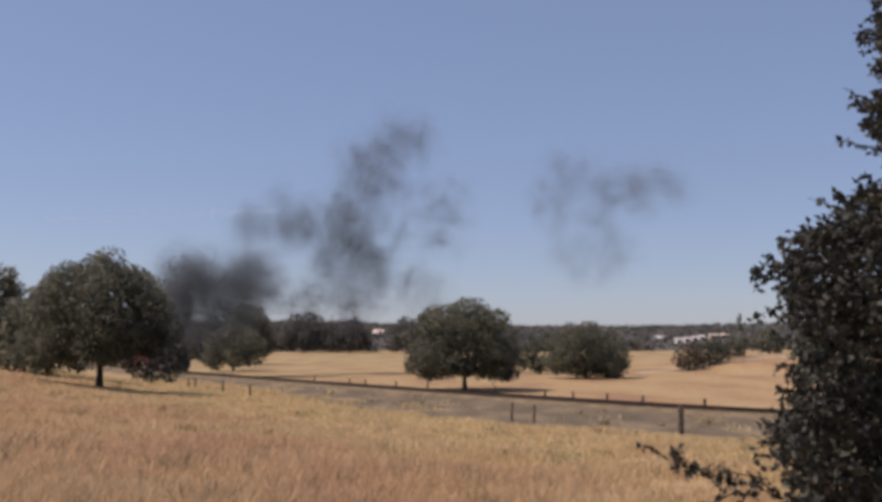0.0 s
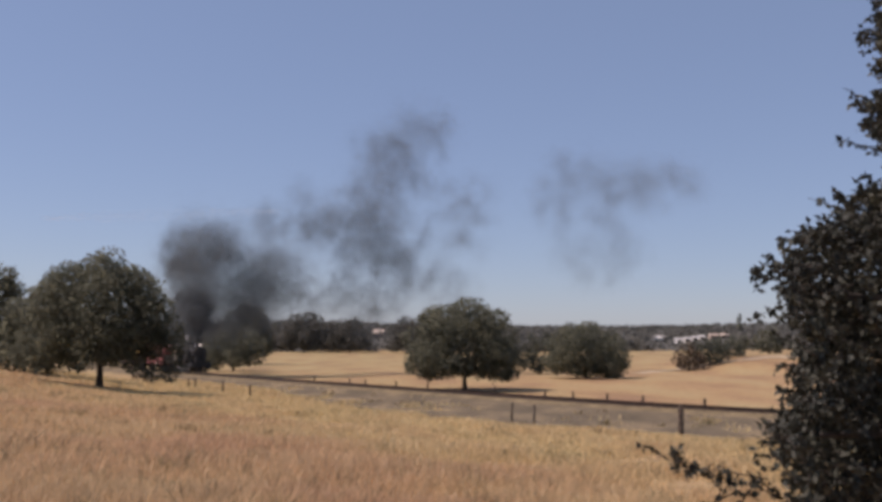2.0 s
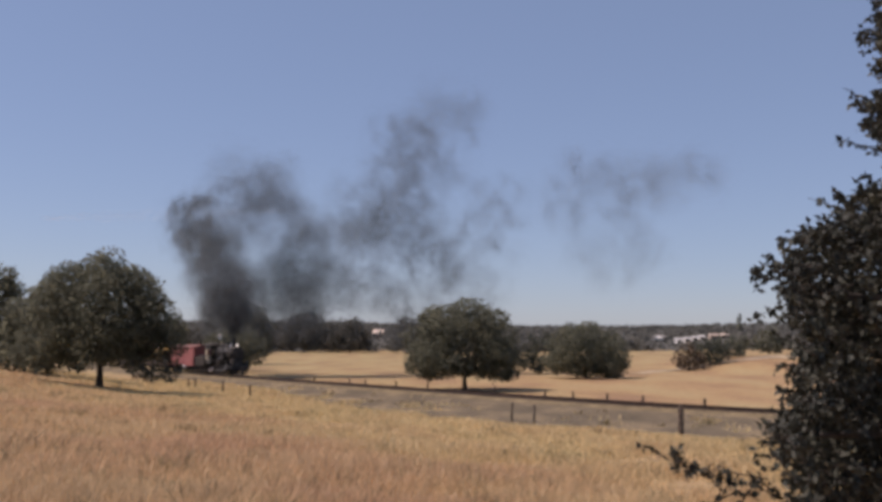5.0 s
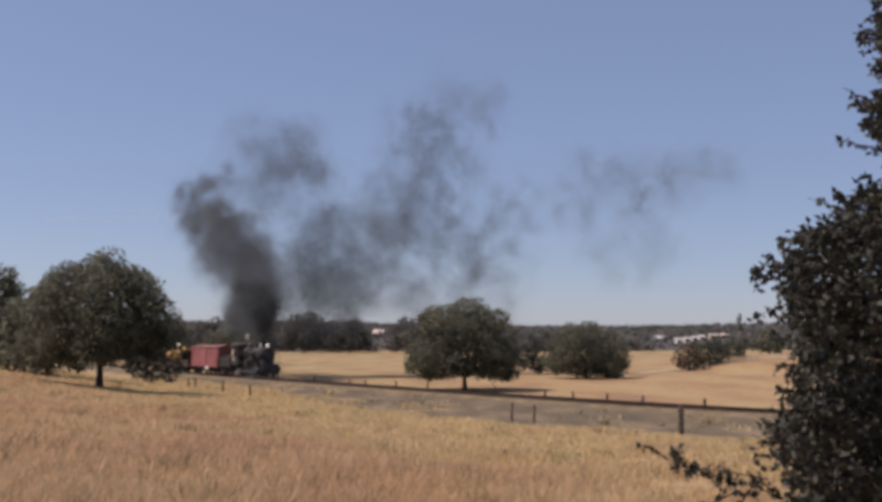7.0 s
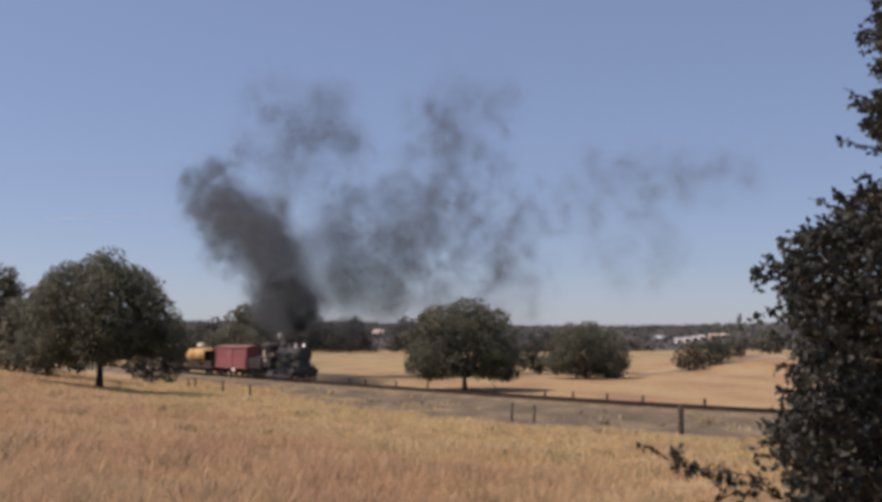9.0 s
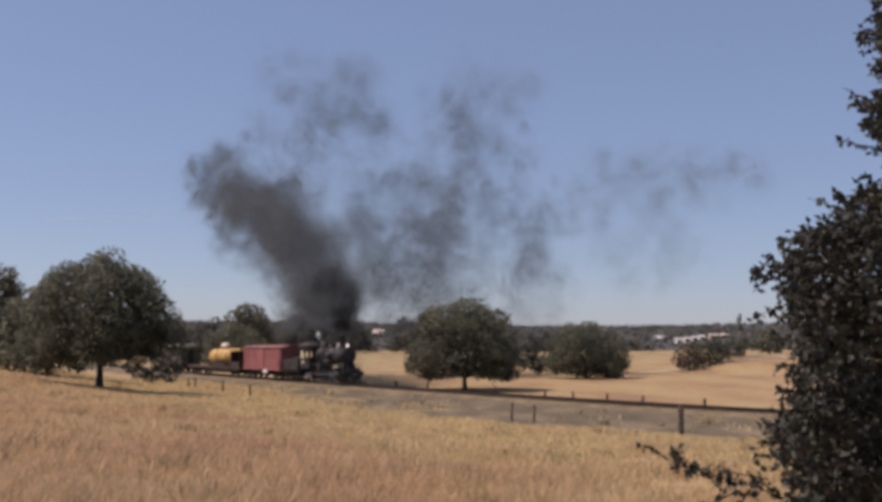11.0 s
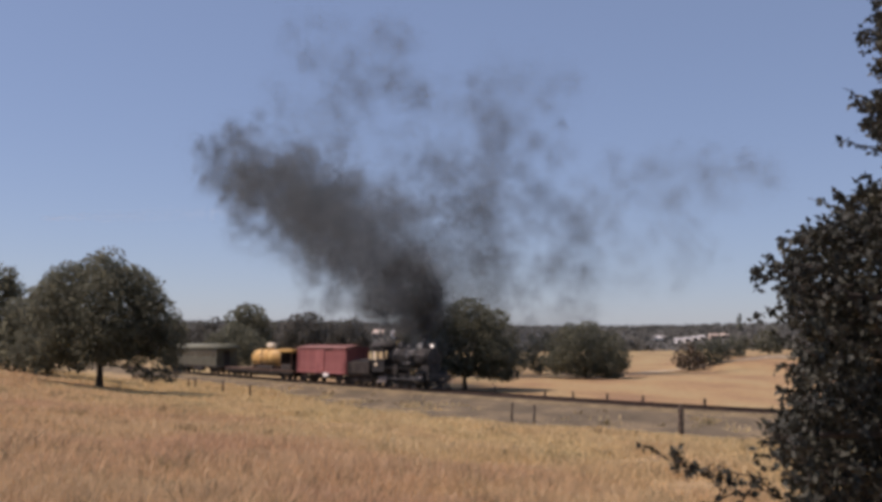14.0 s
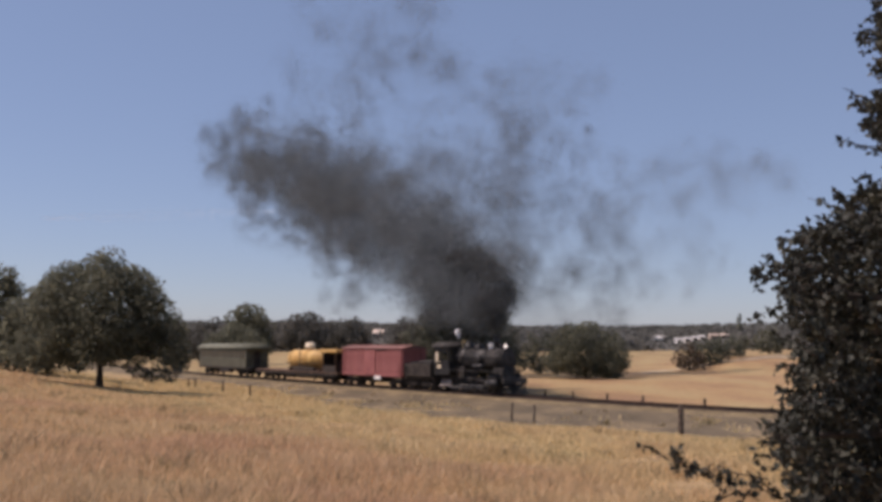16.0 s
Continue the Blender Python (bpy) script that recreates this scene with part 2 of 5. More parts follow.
gravel = strip("gravel_strip", -140, 100, 1.5, [(12.5, None), (10.5, None), (8, None), (5, None), (2.6, None), (-2.6, None), (-4.2, None)], M_GRAVEL, 0.03, 2.2)
tagged(gravel, "grey-brown gravel and dirt beside the railway track", "gravel strip", kind="structure")
ballast = strip("ballast_bed", -140, 100, 1.5, [(2.7, -0.55), (1.7, -0.22), (0.8, -0.2), (-0.8, -0.2), (-1.7, -0.22), (-2.7, -0.55)], M_BALLAST, 0, 0.25)
tagged(ballast, "raised bed of grey crushed stone under the rails", "ballast", kind="structure")


def farm_track(points, wide):
    """A worn dirt track that climbs the far hillside."""
    verts, faces = [], []
    for a, b in zip(points, points[1:]):
        for i in range(8):
            f = i / 8
            x, y = a[0] + (b[0] - a[0]) * f, a[1] + (b[1] - a[1]) * f
            side = Vector((-(b[1] - a[1]), b[0] - a[0])).normalized()
            w = wide * (1 + 0.4 * noise.noise((x * 0.3, y * 0.3, 1)))
            for k in (-1, -0.4, 0.4, 1):
                px, py = x + side.x * w * k / 2, y + side.y * w * k / 2
                verts.append((px, py, height(px, py) + (0.02 if abs(k) == 1 else 0.05)))
    for i in range(len(verts) // 4 - 1):
        for j in range(3):
            a = i * 4 + j
            faces.append((a, a + 1, a + 5, a + 4))
    return new("dirt_track", mesh("dirt_track", verts, faces, M_DIRT, True))


tagged(farm_track([(30.8, 152), (34, 158), (38.5, 165), (42.5, 168.5), (45.2, 168.3), (47.5, 167), (50.2, 165.2), (53.3, 163), (57.5, 162.4), (66, 161.5)], 2.4), "pale worn dirt track climbing the dry hillside", "dirt track", kind="structure")


def rails():
    for p in (0.75, -0.75):
        verts, faces = [], []
        profile = [(-0.07, -0.16), (-0.07, -0.14), (-0.012, -0.11), (-0.012, -0.045), (-0.036, -0.03), (-0.036, 0.0),
                   (0.036, 0.0), (0.036, -0.03), (0.012, -0.045), (0.012, -0.11), (0.07, -0.14), (0.07, -0.16)]
        k, count = len(profile), 161
        for i in range(count):
            q = -140 + 1.5 * i
            for dp, z in profile:
                verts.append(along(q, p + dp, z))
        for i in range(count - 1):
            for j in range(k):
                a, b = i * k + j, i * k + (j + 1) % k
                faces.append((a, b, b + k, a + k))
        tagged(new("rail", mesh("rail", verts, faces, M_RUST)), "rusty brown steel rail on wooden crossties", "rail", "rails of the track", "structure")


def crossties():
    """The ties along the stretch that the train runs past, each a piece of its own; those farther off joined."""
    rng = random.Random(4)
    far, one = bmesh.new(), bmesh.new()
    box(one, (0, 0, 0), (0.23, 2.5, 0.17), 0.015)
    tie = bpy.data.meshes.new("crosstie")
    one.to_mesh(tie)
    one.free()
    tie.materials.append(M_TIE)
    for i in range(420):
        q = -138 + 0.56 * i
        c = along(q, rng.uniform(-0.06, 0.06), -0.245)
        a = heading(q) + rng.uniform(-2, 2)
        if -75 < q < 62:
            ob = new("crosstie", tie)
            ob.parent = ballast
            ob.matrix_basis = pose(*c, 0, 0, a)
        else:
            box(far, c, (0.23, 2.5, 0.17), 0, (0, 0, a))
    tagged(part("crossties", far, M_TIE, None), "row of dark weathered wooden crossties half sunk in ballast", "crossties", kind="stuff")


rails()
crossties()


# ---- oaks ----
def leaf_cloud(rng, centres, sizes, per, leaf):
    """Many small bent leaf clumps on and in the lobes of a crown: arrays of vertices and triangles."""
    g = np.random.default_rng(rng)
    vs = []
    for c, s in zip(centres, sizes):
        n = int(per * (s[0] * s[2]))
        d = g.normal(size=(n, 3))
        d /= np.linalg.norm(d, axis=1)[:, None]
        rad = g.uniform(0.35, 1.0, n) ** 0.45
        rad *= 1 + 0.10 * np.sin(d[:, 0] * 7 + c[0]) * np.sin(d[:, 2] * 6 + c[1]) + g.normal(0, 0.05, n)
        pos = np.array(c) + d * rad[:, None] * np.array(s)
        nrm = d * 0.6 + g.normal(size=(n, 3)) * 0.6 + np.array([0, 0, 0.5])
        nrm /= np.linalg.norm(nrm, axis=1)[:, None]
        u = np.cross(nrm, g.normal(size=(n, 3)))
        u /= np.linalg.norm(u, axis=1)[:, None] + 1e-9
        w = np.cross(nrm, u)
        size = leaf * g.uniform(0.6, 1.5, n)[:, None]
        q = np.stack([pos - u * size, pos + w * size * 0.6 + nrm * size * 0.25, pos + u * size, pos - w * size * 0.6 + nrm * size * 0.25], 1)
        vs.append(q.reshape(-1, 3))
    v = np.concatenate(vs)
    b = np.arange(len(v) // 4)[:, None] * 4
    t = np.concatenate([b + np.array([0, 1, 3]), b + np.array([1, 2, 3])])
    return v, t


def oak(name, x, y, wide, top_z, clear, seed, label, lean=(0, 0), lobes=26, per=150, leaf=0.22, skirt=0.0, material=None, drop=0.0, category="tree", flat=0.5, boughs=()):
    """A broad oak: tapered trunk with limbs, crown of leaf clumps in uneven lobes. top_z: height of its top above the rails; clear: height of the bare trunk."""
    rng = random.Random(seed)
    base = height(x, y)
    tall = top_z - base
    tree = tagged(new(name), label, category)
    tree.matrix_basis = pose(x, y, base - drop)
    crown_c = Vector((lean[0], lean[1], clear + (tall - clear) * flat))
    rx, rz_up, rz_dn = wide / 2, tall - crown_c.z, crown_c.z - clear
    centres, sizes = [], []
    for i in range(lobes):
        a = 2.39996 * i + rng.uniform(-0.3, 0.3)
        h = 1.0 - 1.75 * (i + 0.4) / lobes + rng.uniform(-0.06, 0.06)
        ring = max(0.01, 1 - abs(h) ** 2.6) ** 0.5 * rng.uniform(0.66, 0.80)
        s = rng.uniform(0.24, 0.36)
        zz = h * (rz_up if h > 0 else rz_dn) * (1 - s * 0.8)
        centres.append((crown_c.x + math.cos(a) * ring * rx, crown_c.y + math.sin(a) * ring * rx * 0.9, crown_c.z + zz))
        sizes.append((s * rx, s * rx, s * (rz_up + rz_dn) / 2 * rng.uniform(0.8, 1.1)))
    centres.append((crown_c.x, crown_c.y, crown_c.z + rz_up * 0.1))
    sizes.append((rx * 0.7, rx * 0.7, (rz_up + rz_dn) * 0.36))
    for dx, dy, z, r in boughs:
        centres.append((dx, dy, z))
        sizes.append((r, r, r * 0.75))
    v, t = leaf_cloud(seed, centres, sizes, per, leaf)
    crown = new("crown", np_mesh("crown", v, t, material or M_LEAF))
    crown.parent = tree
    verts, faces = [], []
    r0 = max(0.14, tall * 0.025)
    top = Vector((lean[0] * 0.5, lean[1] * 0.5, clear + 0.8))
    tube(verts, faces, [Vector((0, 0, -0.3)), Vector((0, 0, 0.3)), top * 0.55, top], [r0 * 1.5, r0 * 1.1, r0 * 0.9, r0 * 0.8], 9)
    for c in centres[::3]:
        e = Vector(c)
        mid = top.lerp(e, 0.5) + Vector((0, 0, 0.08 * tall))
        tube(verts, faces, [top * 0.9, mid, e], [r0 * 0.55, r0 * 0.32, r0 * 0.1], 6)
    trunk = new("trunk", mesh("trunk", verts, faces, M_BARK, True))
    trunk.parent = tree
    return tree


# outer boughs of the great oak that hang low over the grass
DROOPING = [(5.6, 0, 3.7, 1.1), (4.9, 0.5, 4.6, 1.5), (3.2, -0.5, 3.7, 1.1), (2.4, -1, 3.4, 1.1), (6.1, 0, 3.2, 0.8), (4.9, -0.6, 1.35, 0.85), (3.4, -1, 1.4, 0.8), (4.2, -1, 1.15, 0.7), (5.6, -0.6, 1.1, 0.75), (2.2, 0.8, 1.7, 0.7), (6.3, -0.3, 1.6, 0.6), (4.6, -0.3, 2.4, 0.8), (3.2, -0.5, 2.5, 0.85), (5.7, -0.3, 2.4, 0.7),
            (-3.2, 0, 8.0, 1.8), (3.0, 0, 7.9, 1.9), (0, 0, 8.9, 1.7), (-1.6, 0, 8.7, 1.6), (1.6, 0, 8.6, 1.7), (4.3, 0, 6.2, 1.7), (-4.6, 0, 6.0, 1.9),
            (-4.9, 0, 4.2, 1.6), (-5.8, 0.5, 3.2, 1.4), (-3.5, -0.5, 2.9, 1.2), (-6.6, 1, 2.7, 1.2), (-2.0, -1, 2.9, 1.0), (-4.6, -0.4, 2.1, 0.9)]
oak("oak_tree", -26.6, 75, 10.9, 11.69, 1.50, 1, "broad dark green oak with a short trunk in dry grass", per=210, lobes=40, leaf=0.135, flat=0.36, boughs=DROOPING)
oak("oak_tree", -37.68, 92, 9.60, 10.43, 0.00, 2, "dark green spreading oak with foliage near the ground", per=110, leaf=0.2, lobes=30, flat=0.3)
oak("oak_tree", -41.45, 150, 5.35, 9.53, 0.00, 23, "dark rounded oak beyond the railway", per=75, lobes=20, leaf=0.24, flat=0.3)
oak("oak_tree", -48.21, 105, 5.61, 12.96, 0.37, 4, "tall dark oak at the edge of the field", per=80)
oak("oak_tree", 2.38, 97, 12.72, 8.83, 0.69, 5, "round dark green oak beside the railway", per=180, lobes=44, leaf=0.15, flat=0.34,
    boughs=[(4.7, 0, 1.5, 0.9), (-3.5, 0, 1.6, 1.0), (-5.1, 0, 2.4, 1.1), (2.0, -1, 1.7, 0.9), (-1.8, -1, 1.9, 0.8), (5.6, 0, 2.6, 0.9), (3.4, 0, 7.2, 1.5), (-3.4, 0, 7.0, 1.5), (0.3, 0, 8.3, 1.4)])
oak("oak_tree", 19.31, 128, 12.22, 7.37, 0.00, 6, "low bushy oak with foliage down to the grass", per=190, lobes=30, leaf=0.17, flat=0.3)
oak("oak_tree", 15.6, 150, 7.2, 6.89, 0.00, 7, "small shaded oak behind a larger one", per=70, lobes=16, flat=0.3)
oak("oak_tree", -35.84, 166, 11.62, 7.98, 0.00, 8, "dark round oak behind the railway", per=70, lobes=26, flat=0.35)
oak("oak_tree", -43.35, 215, 12.59, 13.83, 0.00, 9, "tall rounded oak at the far side of the field", per=50, leaf=0.3, flat=0.4)
oak("oak_tree", -56.09, 230, 11.71, 11.13, 0.00, 10, "oak in the far tree belt", per=40, leaf=0.35, lobes=16, material=M_HAZELEAF, flat=0.3)
oak("oak_tree", -47.21, 330, 17.64, 15.97, 0.00, 11, "oak in the far tree belt", per=26, leaf=0.45, lobes=20, material=M_HAZELEAF, flat=0.35)
oak("oak_tree", -32.29, 340, 16.45, 14.54, 0.00, 12, "oak in the far tree belt", per=26, leaf=0.45, lobes=18, material=M_HAZELEAF, flat=0.35)
oak("oak_tree", -58.28, 350, 14.70, 14.03, 0.00, 13, "oak in the far tree belt", per=26, leaf=0.45, lobes=14, material=M_HAZELEAF, flat=0.3)
oak("oak_tree", -40.25, 345, 14.49, 13.48, 0.00, 14, "oak in the far tree belt", per=26, leaf=0.45, lobes=14, material=M_HAZELEAF, flat=0.3)
oak("oak_tree", -11.0, 345, 20.0, 14.9, 0.00, 15, "oak in the far tree belt", per=26, leaf=0.45, lobes=18, material=M_HAZELEAF, flat=0.3)
oak("oak_tree", -32.08, 360, 13.75, 13.68, 0.00, 16, "oak in the far tree belt", per=26, leaf=0.45, lobes=14, material=M_HAZELEAF, flat=0.3)
oak("oak_tree", 41.19, 160, 5.70, 4.46, 0.00, 17, "low reddish-brown oak on the far slope", per=50, leaf=0.28, lobes=16, material=M_RUSTLEAF, flat=0.3)
oak("oak_tree", 46.24, 166, 7.19, 5.55, 0.00, 22, "low grey-green oak on the far slope", per=60, leaf=0.24, lobes=18, flat=0.3)
oak("oak_tree", 51.55, 172, 6.57, 5.80, 0.00, 18, "low oak on the far slope", per=50, leaf=0.28, lobes=14, flat=0.3)
oak("oak_tree", 55.65, 176, 2.91, 5.64, 0.83, 19, "small slender oak on the far slope", per=50, leaf=0.28, lobes=10)
oak("oak_tree", 63.62, 186, 6.63, 7.58, 0.00, 20, "oak on the far hill crest", per=45, leaf=0.3, lobes=14, flat=0.35)
oak("conifer", 162.17, 520, 3.97, 22.56, 0.00, 21, "single tall pointed tree on the ridge", per=20, leaf=0.6, lobes=10, flat=0.2)


def far_woods():
    """The wooded ridge and tree belts beyond the fields, too many trees to count."""
    rng = random.Random(12)
    centres, sizes = [], []
    for i in range(5200):
        a = radians(90 + rng.uniform(-31, 31))
        r = 365 + 955 * rng.random() ** 1.35
        x, y = r * math.cos(a), r * math.sin(a)
        s = (rng.uniform(1.6, 3.2) + r * 0.005)
        if any(abs(a - math.atan2(hy, hx)) < 0.009 and r < math.hypot(hx, hy) + 8 for hx, hy in SIGHT_LINES):
            s *= 0.4
        centres.append((x, y, height(x, y) + s * 0.45))
        sizes.append((s, s, s * 0.62))
    v, t = leaf_cloud(5, centres, sizes, 1.0, 1.15)
    rows, cols = 70, 330
    grid = np.zeros((rows, cols, 3))
    for i in range(rows):
        for k in range(cols):
            a, r = radians(90 + 32 - 64 * k / (cols - 1)), 372 + 940 * (i / (rows - 1)) ** 1.5
            x, y = r * math.cos(a), r * math.sin(a)
            bare = any(abs(a - math.atan2(hy, hx)) < 0.012 and r < math.hypot(hx, hy) + 8 for hx, hy in SIGHT_LINES)
            lift = -1.5 if i == 0 else 0.5 if bare else 1.2 + 0.0025 * r + 1.6 * noise.noise((x * 0.12, y * 0.12, 4)) + 0.8 * noise.noise((x * 0.4, y * 0.4, 6))
            grid[i, k] = (x, y, height(x, y) + lift)
    a = (np.arange(rows - 1)[:, None] * cols + np.arange(cols - 1)[None, :]).reshape(-1, 1)
    under = np.concatenate([a + np.array([0, cols, 1]), a + np.array([1, cols, cols + 1])])
    t = np.concatenate([t, under + len(v)])
    v = np.concatenate([v, grid.reshape(-1, 3)])
    tagged(new("far_woods", np_mesh("far_woods", v, t, M_HAZELEAF)), "distant dark oak woods covering a low ridge", "woods", kind="stuff")


# houses that must show: woods stay low on the camera's lines to them
SIGHT_LINES = [(121.77, 455), (129.85, 460), (115.09, 455), (144.96, 640), (-27.6, 420), (111.7, 452), (124.2, 457), (133, 468), (141, 476)]
far_woods()


def house(x, y, wide, deep, tall, turn, wall_mat, label):
    """A small far building: walls, gabled roof, door and windows."""
    h = tagged(new("house"), label, "house", "far buildings on the hillside")
    h.matrix_basis = pose(x, y, height(x, y) - 0.2, 0, 0, turn)
    part("wall", box(bmesh.new(), (0, 0, tall / 2), (wide, deep, tall)), wall_mat, h)
    bm = bmesh.new()
    e = 0.2
    vs = [bm.verts.new(c) for c in ((-wide / 2 - e, -deep / 2 - e, tall), (wide / 2 + e, -deep / 2 - e, tall), (wide / 2 + e, deep / 2 + e, tall),
                                    (-wide / 2 - e, deep / 2 + e, tall), (-wide / 2 - e, 0, tall + deep * 0.3), (wide / 2 + e, 0, tall + deep * 0.3))]
    for f in ((0, 1, 5, 4), (2, 3, 4, 5), (0, 4, 3), (1, 2, 5), (0, 3, 2, 1)):
        bm.faces.new([vs[i] for i in f])
    part("roof", bm, M_TAN if wall_mat is M_TAN else M_PALE, h)
    for k in (-0.3, 0.3):
        part("window", box(bmesh.new(), (k * wide, -deep / 2 - 0.02, tall * 0.55), (1.2, 0.1, 1.1)), M_GLASS, h)
    part("door", box(bmesh.new(), (0, -deep / 2 - 0.02, 1.0), (0.95, 0.1, 2.0)), M_BROWN, h)
    return h


house(144.96, 640, 8, 6, 3, 10, M_WHITE, "small white house far off below the woods")
for x, y, w, turn in ((111.7, 452, 2.8, 20), (116.0, 453, 2.5, 12), (119.8, 455, 2.4, 25), (124.2, 457, 2.8, 8)):
    house(x, y, w, 3.0, 2.2, turn, M_WHITE, "small white building in a row behind the oaks")
house(133.0, 468, 4.4, 3.0, 2.4, 15, M_TAN, "tan building behind the oaks")
house(141.0, 476, 4.0, 3.0, 2.6, -10, M_TAN, "tan building behind the oaks")
house(-27.6, 425, 4.6, 5, 3.0, -10, M_TAN, "tan house among the far trees")


# ---- fences ----
def fence_post(x, y, tall, thick, tilt, seed, group):
    """A split post, set in the ground, a little crooked."""
    rng = random.Random(seed)
    verts, faces = [], []
    pts = [Vector((0, 0, -0.4)), Vector((0.01, 0, tall * 0.4)), Vector((rng.uniform(-0.03, 0.03), 0, tall * 0.8)), Vector((rng.uniform(-0.04, 0.04), 0.01, tall))]
    tube(verts, faces, pts, [thick, thick * 0.95, thick * 0.9, thick * 0.8], 8)
    faces.append(tuple(range(len(verts) - 8, len(verts))))
    me = mesh("fence_post", verts, faces, M_POST)
    ob = new("fence_post", me)
    ob.matrix_basis = pose(x, y, height(x, y), tilt, tilt * 0.6, seed * 40)
    return tagged(ob, "weathered grey-brown split wooden fence post in dry grass", "fence post", group)


NEAR_POSTS = [(14.03, 38), (10.89, 44), (4.9, 51), (3.89, 53), (-4.96, 66), (-16.82, 85), (-20.79, 92), (-25.27, 99), (-26.49, 101), (-33.55, 110)]
FAR_POSTS = [(18.53, 67.78), (15.03, 71.95), (12.88, 74.71), (10.67, 77.73), (8.68, 80.47), (4.83, 85.78), (-1.33, 94.37), (-4.59, 99.01), (-8.19, 104.2), (-10.18, 107.1), (-15.01, 114.25)]
for i, (x, y) in enumerate(NEAR_POSTS):
    if i not in (0, 4):
        fence_post(x, y, 1.6 if i == 1 else 1.3 if i < 5 else 1.05, 0.14 if i == 1 else 0.06 if i in (2, 3) else 0.09, (-3, 2, 4, -2)[i % 4], i + 1, "fence along the near field")
for i, (x, y) in enumerate(FAR_POSTS):
    fence_post(x, y, 0.8, 0.10, (2, -3, 1)[i % 3], i + 30, "fence beyond the track")


def wires(name, points, levels, label):
    for z in levels:
        verts, faces, pts = [], [], []
        for a, b in zip(points, points[1:]):
            for i in range(6):
                f = i / 6
                x, y = a[0] + (b[0] - a[0]) * f, a[1] + (b[1] - a[1]) * f
                zz = (height(*a) + z) * (1 - f) + (height(*b) + z) * f - 0.12 * f * (1 - f)
                pts.append(Vector((x, y, zz)))
        tube(verts, faces, pts, [0.006] * len(pts), 4)
        tagged(new(name, mesh(name, verts, faces, M_WIRE)), label, "wire", "fence wires")


wires("fence_wire", NEAR_POSTS, (0.45, 0.8, 1.12), "thin sagging barbed wire strung between fence posts")
wires("fence_wire", FAR_POSTS, (0.4, 0.7), "thin sagging wire strung between fence posts beyond the track")


# ---- dry grass of the near field ----
def dry_grass(name, want, seed, per_tuft, low, high, gate, material, label):
    """Bent tapering blades in tufts, thicker and taller in some patches than in others."""
    g = np.random.default_rng(seed)
    tufts = 2 * want // per_tuft
    r = np.exp(g.uniform(np.log(9.0), np.log(135.0), tufts)).repeat(per_tuft)
    a = np.radians(90 + g.uniform(-29, 29, tufts)).repeat(per_tuft)
    loose = 0.10 + r * 0.004
    x, y = r * np.cos(a) + g.normal(0, 1, tufts * per_tuft) * loose, r * np.sin(a) + g.normal(0, 1, tufts * per_tuft) * loose
    keep, zs = [], []
    for i in range(len(x)):
        p, q = pq(x[i], y[i])
        edge = 2.6 + (8.4 + 2.0 * noise.noise((q * 0.15, 1, 2)) + abs(g.normal(0, 1.2))) * verge(q)
        lush = noise.noise((x[i] * 0.35, y[i] * 0.35, 5)) + 0.6 * noise.noise((x[i] * 0.09, y[i] * 0.09, 8))
        if (p > edge or (4.0 < p and lush > (0.30 if material is M_GRASS else -0.2) + g.uniform(0, 0.5))) and lush > gate + g.uniform(-0.3, 0.3):
            keep.append(i)
            zs.append((height(x[i], y[i]), lush))
    keep, zs = np.array(keep[:want]), np.array(zs[:want])
    x, y, r, z, lush = x[keep], y[keep], r[keep], zs[:, 0], zs[:, 1]
    n = len(x)
    h = g.uniform(low, high, n) * (1 + 0.6 * lush)
    w = 0.003 + r * 0.00046 * g.uniform(0.7, 1.6, n)
    yaw = g.uniform(0, math.pi, n)
    side = np.stack([np.cos(yaw), np.sin(yaw) * 0.5, np.zeros(n)], 1) * w[:, None]
    lean = np.stack([g.normal(0.05, 0.32, n), g.normal(0, 0.35, n), np.zeros(n)], 1) * h[:, None]
    base = np.stack([x, y, z - 0.03], 1)
    up = np.array([0, 0, 1.0]) * h[:, None]
    v = np.stack([base - side, base + side, base + up * 0.6 + lean * 0.3 - side * 0.8, base + up * 0.6 + lean * 0.3 + side * 0.8, base + up + lean], 1).reshape(-1, 3)
    b = np.arange(n)[:, None] * 5
    t = np.concatenate([b + np.array(k) for k in ([0, 1, 3], [0, 3, 2], [2, 3, 4])])
    tagged(new(name, np_mesh(name, v, t, material)), label, "grass", kind="stuff")


dry_grass("dry_grass", 225000, 21, 10, 0.14, 0.36, -0.40, M_GRASS, "tall sun-bleached straw-coloured wild grass")
dry_grass("dry_weeds", 7000, 22, 30, 0.16, 0.42, -0.9, M_WEED, "scattered brown withered weeds among the grass")


